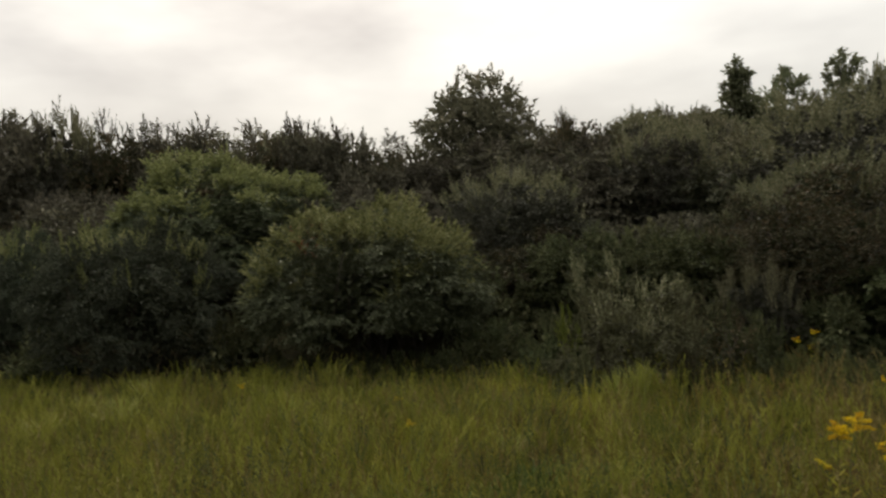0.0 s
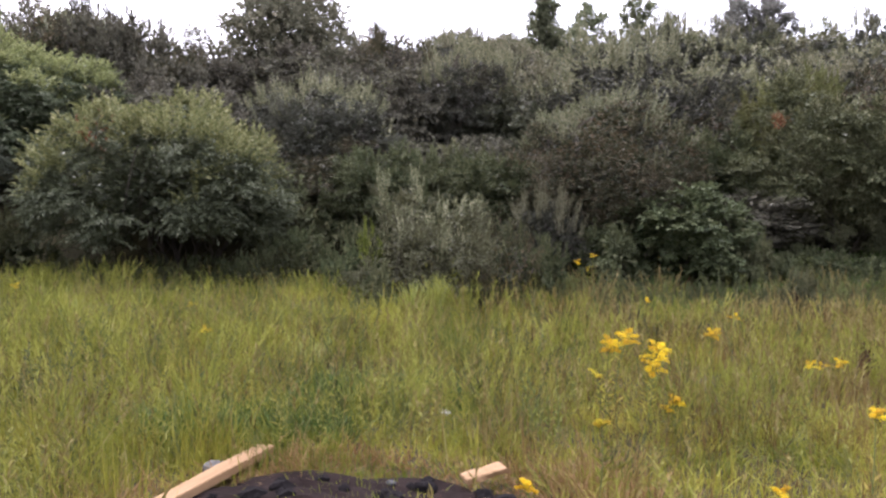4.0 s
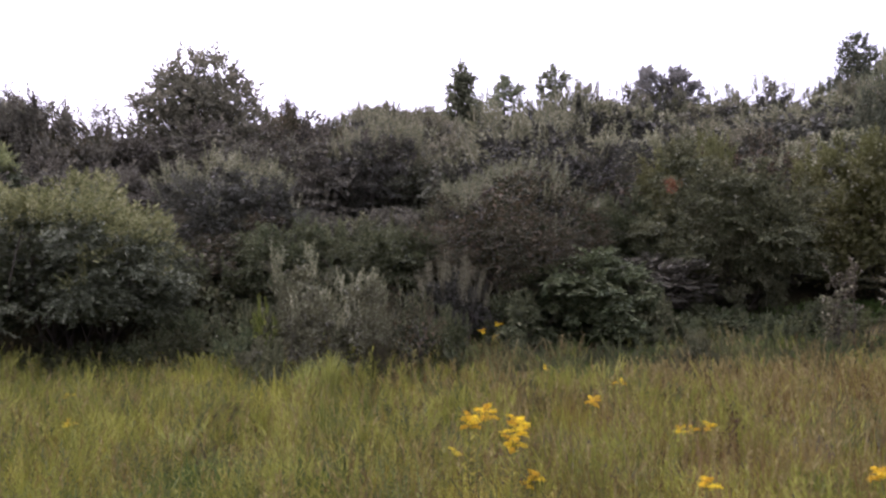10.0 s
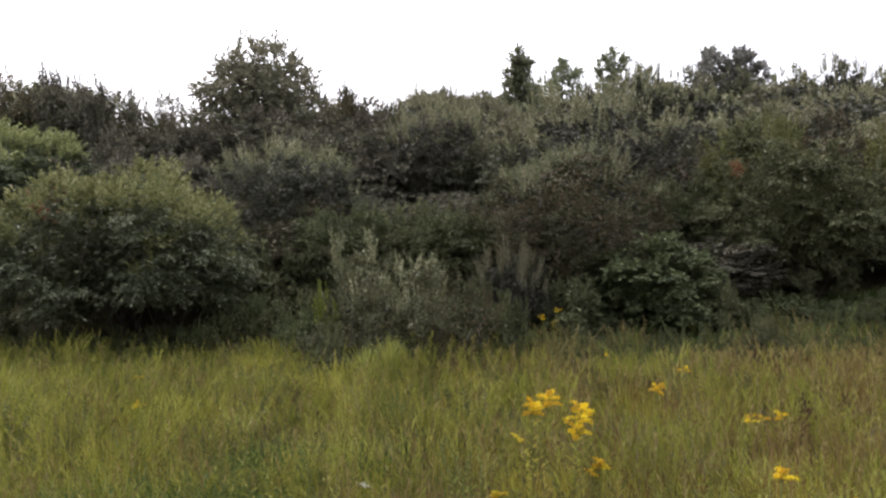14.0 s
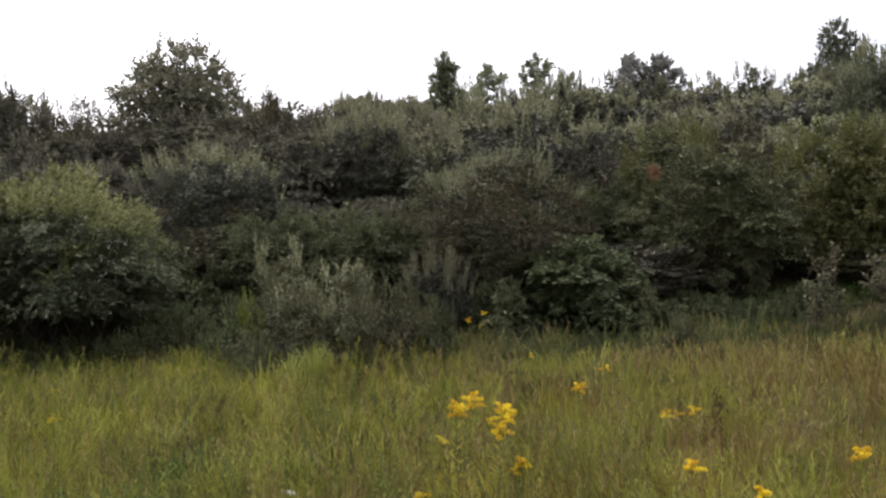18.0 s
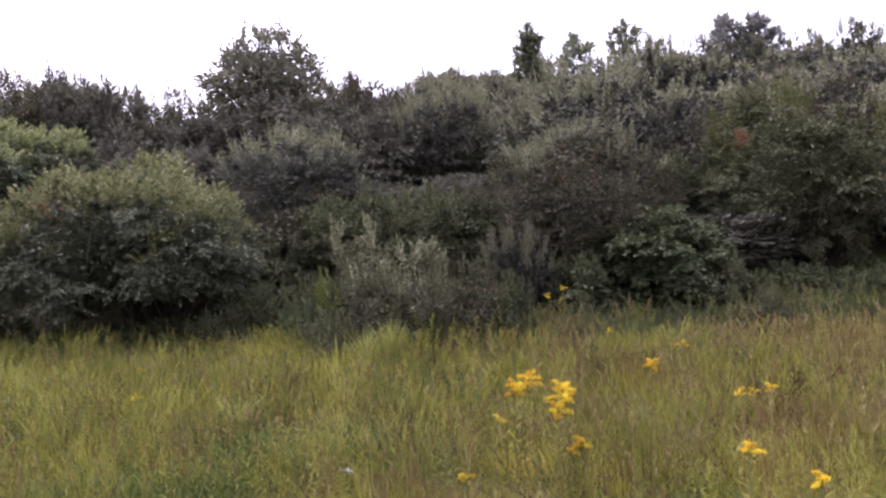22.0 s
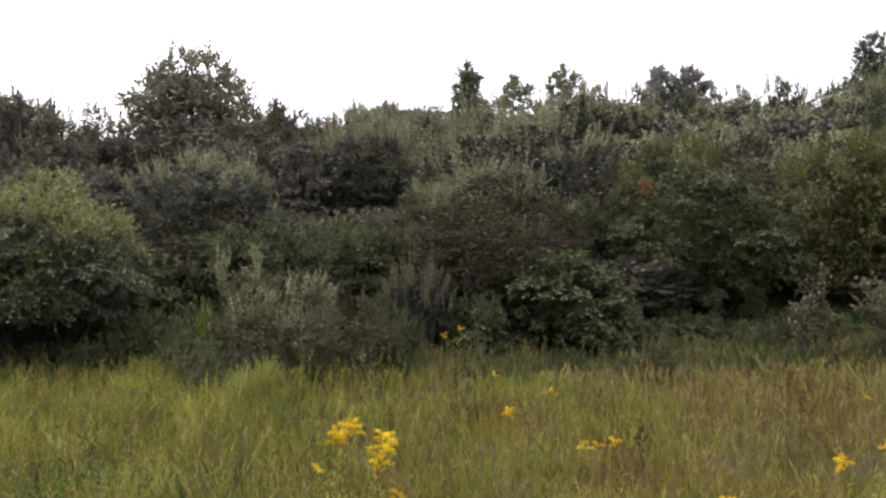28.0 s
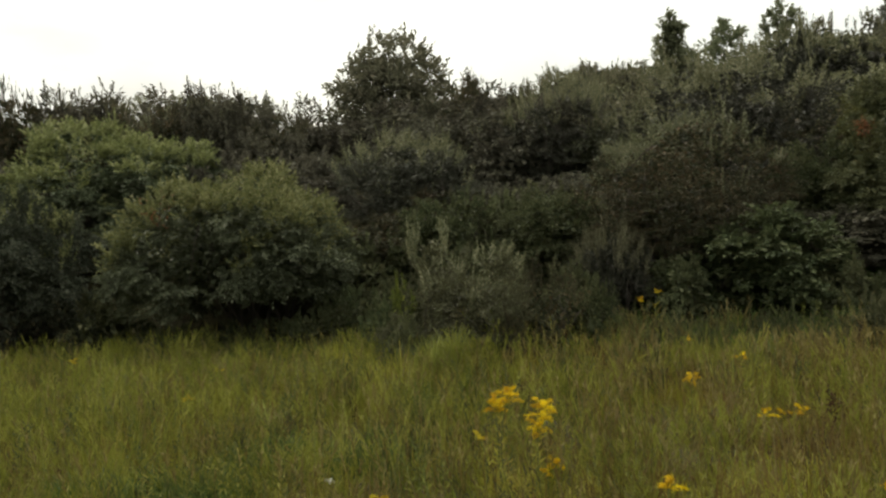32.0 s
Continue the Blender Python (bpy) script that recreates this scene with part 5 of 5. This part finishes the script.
spots = [(2.0, 12.1, 1.0), (2.6, 12.0, 0.8), (3.6, 12.0, 0.9), (0.9, 11.6, 0.8), (5.3, 12.0, 0.8), (6.0, 12.4, 0.9), (1.3, 11.9, 1.0), (4.0, 11.6, 0.7), (5.2, 13.2, 0.9), (5.7, 13.5, 0.8), (6.3, 13.0, 1.0), (6.9, 13.3, 0.9), (7.4, 12.9, 1.0), (8.0, 13.4, 1.0), (8.6, 12.8, 0.9), (5.0, 12.4, 0.8), (4.7, 12.9, 0.9)]
spread_copies([lambda: make_weed(0.6, 5, 24, 0.085, "shade", thin=0.34), lambda: make_weed(0.55, 5, 22, 0.09, "moss", thin=0.4)], spots,
              "deep green leafy weed at the foot of the thicket", "weed", "thicket foot weeds")


def grass_clump(x, y, tall, reach, n, label):
    """A fountain of long arching blades."""
    a = rng.uniform(0, 2 * np.pi, n)
    h = tall * rng.uniform(0.4, 1.05, n)[:, None]
    away = np.stack([np.cos(a), np.sin(a), np.zeros(n)], -1) * (reach * rng.uniform(0.1, 1.0, n))[:, None]
    foot = np.stack([np.cos(a), np.sin(a), np.zeros(n)], -1) * rng.uniform(0, 0.12, n)[:, None] - (0, 0, 0.03)
    side = np.stack([-np.sin(a), np.cos(a), np.zeros(n)], -1) * 0.006
    up = np.array((0, 0, 1.0))
    rings = []
    for s, w in ((0.0, 0.8), (0.35, 1.0), (0.65, 0.9), (0.88, 0.5)):
        c = foot + up * h * (s - 0.18 * s ** 3) + away * s ** 2.2
        rings += [c - side * w, c + side * w]
    rings.append(foot + up * h * 0.84 + away * 1.05)
    i = np.arange(n)[:, None] * 9
    f = np.concatenate([i + q for q in ([0, 1, 3], [0, 3, 2], [2, 3, 5], [2, 5, 4], [4, 5, 7], [4, 7, 6], [6, 7, 8])], 1).reshape(-1, 3)
    ob = new("grass_clump")
    ob.location = (x, y, gz(x, y))
    part("tuft", raw_mesh("tuft", np.stack(rings, 1).reshape(-1, 3), f, MAT["fountain"]), ob)
    v, f = lump_arrays(0.13)
    part("crown", raw_mesh("crown", v, f, MAT["straw"]), ob)
    tagged(ob, label, "grass", "grass clumps")


def lump_arrays(r):
    """A low tussock of dead leaf bases."""
    base = rng.normal(size=(60, 3)) * (r * 0.5, r * 0.5, 0.01)
    base[:, 2] = np.abs(base[:, 2])
    return leaf_quads(base, unit(rng.normal(size=(60, 3)) + (0, 0, 0.8)), rng.uniform(0.08, 0.16, 60), 0.012)


grass_clump(-0.98, 9.6, 0.74, 0.3, 140, "tall arching clump of yellow-green grass by the thicket")
for cx, cy, tall in ((-7.4, 8.5, 0.7), (-7.1, 8.8, 0.62), (-7.6, 10.0, 0.7), (-7.2, 7.6, 0.6), (-6.7, 8.2, 0.55), (-3.6, 7.1, 0.5), (-3.5, 9.4, 0.6), (-4.6, 8.5, 0.6), (-1.7, 6.6, 0.46), (-2.05, 9.0, 0.55), (-5.3, 9.6, 0.62), (-3.0, 8.2, 0.5)):
    grass_clump(cx, cy, tall, 0.24 + 0.12 * (cx < -6), 90 + 130 * (cx < -6), "tuft of long yellow-green grass in the meadow")
grass_clump(-0.7, 9.5, 0.84, 0.3, 150, "tall arching clump of yellow-green grass by the thicket")


def make_dead_stalk():
    thing = new("dead_stalk")
    lines = []
    for i in range(3):
        lines.append((bent((rng.normal() * 0.02, rng.normal() * 0.02, -0.03), (rng.normal() * 0.05, rng.normal() * 0.05, 0.42 + 0.08 * i)), 0.005, 0.003))
    for line in lines:
        v, f = tubes([line], 4)
        stem = part("stem", raw_mesh("stem", v, f, MAT["bark"]), thing)
        base = np.linspace(line[0][2], line[0][4], 34) + rng.normal(size=(34, 3)) * 0.006
        v, f = leaf_quads(base, unit(rng.normal(size=(34, 3)) + (0, 0, 0.6)), rng.uniform(0.025, 0.05, 34), 0.02)
        part("seed_head", raw_mesh("seed_head", v, f, MAT["deadseed"]), stem)
    return thing


spread_copies([make_dead_stalk], [(2.58, 5.93, 0.78), (-1.2, 7.2, 0.5), (0.3, 7.9, 0.5), (2.9, 8.2, 0.65), (4.6, 7.4, 0.7), (1.5, 9.9, 0.6), (3.9, 10.2, 0.7), (5.0, 9.7, 0.7)],
              "dark brown dead dock stalk with a dry seed head", "dead stalk", "dead dock stalks")


def make_goldenrod(h, plumes, size, mat="petal", deep=0.9):
    """A leafy stem that ends in arching plumes of tiny yellow florets."""
    thing = new("goldenrod")
    line, (v, f) = leafy_stem(h * 0.93, 20, 0.09, 0.2, 0.05)
    sv, sf = tubes([(line, 0.005, 0.003)], 5)
    part("stem", raw_mesh("stem", sv, sf, MAT["stalk"]), thing)
    part("leaves", raw_mesh("leaves", v, f, MAT["grass"]), thing)
    for i in range(plumes):
        a = i * 2.4 + rng.uniform(0, 0.6)
        down = i / plumes
        reach = size * rng.uniform(0.5, 0.95) * (0.6 + 0.5 * down)
        s = np.linspace(0, 1, 7)[:, None]
        start = line[-1] - np.array((0, 0, size * deep * down))
        arch = start + np.array((math.cos(a), math.sin(a), 0)) * reach * s + np.array((0, 0, 1)) * size * (0.75 * s - (0.35 + 0.35 * down) * s * s)
        # florets in small knots along the upper side of the arch
        knots, each = 7, 17
        t = np.repeat(np.linspace(0.22, 1, knots), each)
        r = np.repeat(size * rng.uniform(0.09, 0.16, knots) * np.linspace(1.15, 0.7, knots), each)[:, None]
        k = knots * each
        at = np.stack([np.interp(t, s[:, 0], arch[:, j]) for j in range(3)], -1) + np.clip(rng.normal(size=(k, 3)), -1.6, 1.6) * r * (0.75, 0.75, 0.5) + np.array((0, 0, 0.4)) * r
        v1, f1 = leaf_quads(at, unit(rng.normal(size=(k, 3)) + (0, 0, 0.5)), rng.uniform(0.006, 0.012, k), 0.008)
        tv, tf = tubes([(arch, 0.002, 0.001)], 3)
        plume = tagged(part("plume", raw_mesh("plume", v1, f1, MAT[mat]), thing), kind="stuff")
        part("stalk", raw_mesh("stalk", tv, tf, MAT["stalk"]), plume)
    return thing


BIG = "large goldenrod with dense bright yellow flower plumes"


def goldenrod(x, y, level, plumes, size, label="goldenrod with bright yellow flower plumes in the grass", mat="petal"):
    """A goldenrod whose flowers stand at this level."""
    h = max(level - gz(x, y), 0.25)
    ob = make_goldenrod(h, plumes, size, mat, 0.75 if label == BIG else 0.45)
    ob.matrix_basis = pose(x, y, gz(x, y), 0, 0, rng.uniform(0, 360))
    tagged(ob, label, "flower", "goldenrods")


goldenrod(0.52, 5.06, 0.55, 8, 0.1, BIG)
goldenrod(0.6, 5.02, 0.62, 8, 0.12, BIG)
goldenrod(0.79, 4.95, 0.53, 10, 0.12, BIG)
goldenrod(0.72, 4.92, 0.42, 8, 0.11, BIG)
goldenrod(0.4, 4.98, 0.34, 3, 0.08, "goldenrod with a few loose yellow plumes", "bud")
goldenrod(0.92, 4.8, 0.22, 5, 0.09)
goldenrod(0.83, 4.8, 0.16, 3, 0.07)
goldenrod(1.46, 3.56, 0.52, 4, 0.085)
goldenrod(2.38, 3.63, 0.51, 5, 0.09)
goldenrod(3.24, 4.3, 0.48, 5, 0.09)
goldenrod(3.6, 4.4, 0.56, 8, 0.11, BIG)
goldenrod(3.72, 4.4, 0.54, 5, 0.1)
goldenrod(3.66, 4.3, 0.44, 4, 0.09)
goldenrod(3.5, 4.42, 0.55, 4, 0.09)
goldenrod(2.17, 5.9, 0.2, 4, 0.1)
goldenrod(2.3, 5.95, 0.19, 2, 0.07)
goldenrod(2.44, 5.92, 0.22, 4, 0.09)
goldenrod(1.8, 7.0, 0.24, 6, 0.12)
goldenrod(2.34, 7.9, 0.24, 4, 0.1)
goldenrod(2.04, 10.3, 0.02, 3, 0.1)
goldenrod(1.55, 13.0, 0.25, 4, 0.13)
goldenrod(1.8, 13.1, 0.36, 3, 0.11)
goldenrod(5.48, 8.0, 0.02, 3, 0.09)
goldenrod(1.59, 3.1, 0.54, 4, 0.07)
goldenrod(1.75, 13.3, 0.1, 3, 0.14, "goldenrod with a few loose yellow plumes", "bud")
goldenrod(-0.16, 3.3, 0.25, 5, 0.06)
goldenrod(0.19, 3.6, 0.44, 3, 0.06, "goldenrod with a few loose yellow plumes", "bud")
goldenrod(0.78, 3.0, 0.35, 3, 0.06)
goldenrod(-2.71, 7.0, 0.22, 4, 0.09, "goldenrod with fading yellow plumes", "bud")
goldenrod(-3.5, 9.0, 0.12, 3, 0.1, "goldenrod with fading yellow plumes", "bud")
goldenrod(-5.6, 9.2, 0.3, 4, 0.1, "goldenrod with fading yellow plumes", "bud")


def make_white_flower():
    thing = new("wild_flower")
    line, (v, f) = leafy_stem(0.24, 8, 0.06, 0.25, 0.05)
    sv, sf = tubes([(line, 0.003, 0.002)], 4)
    part("stem", raw_mesh("stem", sv, sf, MAT["stalk"]), thing)
    part("leaves", raw_mesh("leaves", v, f, MAT["grass"]), thing)
    at = line[-1] + rng.normal(size=(40, 3)) * (0.022, 0.022, 0.006)
    v, f = leaf_quads(at, unit(rng.normal(size=(40, 3)) + (0, 0, 0.4)), 0.016, 0.012)
    part("flower_head", raw_mesh("flower_head", v, f, MAT["white"]), thing)
    return thing


spread_copies([make_white_flower], [(-0.54, 4.94, 0.7), (2.0, 6.4, 0.45)], "small white-flowered wild plant in the grass", "flower", "white flowers")


# a rust-coloured clump of dead leaves caught in the tall bush, and one in the rounded shrub
def dead_clump(x, y, z, r, n, leaf=(0.06, 0.12)):
    at = rng.normal(size=(n, 3)) * r * 0.5
    v, f = leaf_quads(at, unit(rng.normal(size=(n, 3)) - (0, 0, 0.3)), rng.uniform(*leaf, n), leaf[0] * 0.8)
    thing = new("dead_leaf_clump")
    thing.location = (x, y, z)
    part("leaves", raw_mesh("leaves", v, f, MAT["rust"]), thing)
    tv, tf = tubes([(bent((0, 0, -r), (0.05, 0.1, r)), 0.008, 0.005)], 4)
    part("twig", raw_mesh("twig", tv, tf, MAT["bark"]), thing)
    tagged(thing, "rust-brown clump of dead leaves caught in the branches", "dead leaves")


dead_clump(5.13, 14.05, 2.63, 0.13, 160, (0.03, 0.06))
dead_clump(-5.65, 11.5, 2.2, 0.25, 34, (0.04, 0.09))


# ---- the burnt patch with its boards ----
def build_pit():
    """A shallow bed of ash and charcoal with a ragged rim."""
    ring, turns = 9, 40
    v = [(0, 0, 0.02)]
    for i in range(1, ring + 1):
        for j in range(turns):
            a = j / turns * 2 * math.pi
            edge = 1 + 0.1 * math.sin(3 * a + 1) + 0.07 * math.sin(7 * a)
            r = i / ring * edge
            v.append((math.cos(a) * r * 0.95, math.sin(a) * r * 0.58, 0.03 * (1 - (i / ring) ** 3) + rng.normal() * 0.008 - (0.03 if i == ring else 0)))
    f = [(0, 1 + j, 1 + (j + 1) % turns) for j in range(turns)]
    for i in range(ring - 1):
        for j in range(turns):
            a, b = 1 + i * turns + j, 1 + i * turns + (j + 1) % turns
            f += [(a, a + turns, b + turns), (a, b + turns, b)]
    bed = new("ash_bed", raw_mesh("ash_bed", v, f, MAT["ash"]))
    bed.location = (PIT[0], PIT[1], gz(*PIT) + 0.012)
    tagged(bed, "dark burnt patch of ash and charcoal in the grass", "fire pit", kind="structure")


build_pit()


def lump_mesh(name, size, mat):
    bm = bmesh.new()
    bmesh.ops.create_icosphere(bm, subdivisions=2, radius=1)
    for w in bm.verts:
        k = 1 + 0.28 * noise.noise(w.co * 1.7 + Vector(rng.uniform(0, 9, 3)))
        w.co = Vector((w.co.x * size[0] * k, w.co.y * size[1] * k, w.co.z * size[2] * k))
    return bm_mesh(name, bm, mat)


coal = [lump_mesh("charcoal", (0.05, 0.04, 0.03), MAT["char"]), lump_mesh("charcoal", (0.07, 0.035, 0.035), MAT["char"]), lump_mesh("charcoal", (0.035, 0.03, 0.03), MAT["char"])]
for i in range(60):
    a, r = rng.uniform(0, 2 * math.pi), math.sqrt(rng.uniform(0, 0.8))
    x, y = PIT[0] + math.cos(a) * r * 0.85, PIT[1] + math.sin(a) * r * 0.5
    ob = new("charcoal", coal[i % 3])
    k = rng.uniform(0.6, 1.4)
    ob.matrix_basis = pose(x, y, gz(x, y) + 0.045, rng.uniform(0, 30), rng.uniform(0, 30), rng.uniform(0, 360)) @ Matrix.Diagonal((k, k, k, 1))
    tagged(ob, "black lump of charred wood lying in ash", "charcoal", "charcoal lumps")


def board(name, start, end, width, thick, mat, label, lift=0.0, tilt=0.0, split=True):
    """A sawn board with bevelled edges, from one end to the other, resting on the ground or on what lies below."""
    a, b = Vector((*start, gz(*start) + lift)), Vector((*end, gz(*end) + lift + tilt))
    length = (b - a).length
    bm = bmesh.new()
    bmesh.ops.create_cube(bm, size=1)
    bmesh.ops.scale(bm, vec=(length, width, thick), verts=bm.verts)
    cuts = [e for e in bm.edges if abs(e.verts[0].co.x - e.verts[1].co.x) > length * 0.5]
    bmesh.ops.subdivide_edges(bm, edges=cuts, cuts=7)
    for w in bm.verts:
        w.co += Vector((0, rng.normal() * 0.0015, rng.normal() * 0.0015))
        if split and abs(w.co.x) > length * 0.49:
            w.co.x += rng.normal() * 0.012
    bmesh.ops.bevel(bm, geom=[e for e in bm.edges if e.calc_length() > length * 0.1 and len(e.link_faces) == 2 and e.calc_face_angle() > 0.8], offset=0.004, segments=2, affect="EDGES")
    ob = new(name, bm_mesh(name, bm, MAT[mat]))
    way = (b - a).normalized()
    ob.matrix_basis = Matrix.Translation((a + b) / 2 + Vector((0, 0, thick / 2))) @ way.to_track_quat("X", "Z").to_matrix().to_4x4()
    tagged(ob, label, "board")


board("plank", (-1.56, 4.38), (-2.08, 2.8), 0.1, 0.045, "wood", "long pale sawn plank lying beside the burnt patch", 0.05)
board("board", (-0.43, 3.86), (-0.22, 3.97), 0.1, 0.03, "wood", "short pale broken board end beside the ashes", 0.06, 0.03)
board("board", (-0.76, 3.46), (-0.3, 3.58), 0.04, 0.022, "oldwood", "thin weathered board lying across the ash", 0.05)
board("board", (-0.78, 3.3), (-0.28, 3.4), 0.08, 0.025, "oldwood", "split weathered board at the edge of the ash", 0.05)
board("board", (-1.55, 3.5), (-0.95, 3.25), 0.07, 0.04, "char", "charred black board end in the burnt patch", 0.05)

stone = new("stone", lump_mesh("stone", (0.08, 0.05, 0.04), MAT["stone"]))
stone.location = (-1.76, 4.1, gz(-1.76, 4.1) + 0.05)
tagged(stone, "grey stone at the rim of the burnt patch", "stone")
scrap = new("metal_scrap", lump_mesh("metal_scrap", (0.025, 0.02, 0.015), MAT["bottle"]))
scrap.location = (-0.8, 3.85, gz(-0.8, 3.85) + 0.055)
tagged(scrap, "small dull metal scrap in the ash", "scrap")

# dead straw round the rim of the burnt patch
v, f = tufted(5200, 7, (0.07, 0.22), 0.006, (0.5, 1.5), lambda x, y: (off_pit(x, y) > 0.72) & (off_pit(x, y) < 2.2 + 0.6 * np.sin(x * 4)), (PIT[0] - 2, PIT[0] + 2, PIT[1] - 1.3, PIT[1] + 1.3), 0.06)
tagged(new("straw", raw_mesh("straw", v, f, MAT["straw"])), "flattened brown dead straw round the burnt patch", "straw", kind="stuff")

# a few green shoots that have come up through the ash
v, f = tufted(800, 6, (0.12, 0.34), 0.006, (0.1, 0.4), lambda x, y: (off_pit(x, y) < 1) & (np.sin(x * 5) > -0.2), (PIT[0] - 1, PIT[0] + 1, PIT[1] - 0.7, PIT[1] + 0.7), 0.04)
tagged(new("grass_shoots", raw_mesh("grass_shoots", v, f, MAT["grass"])), "thin green grass shoots growing through the ash", "grass", kind="stuff")
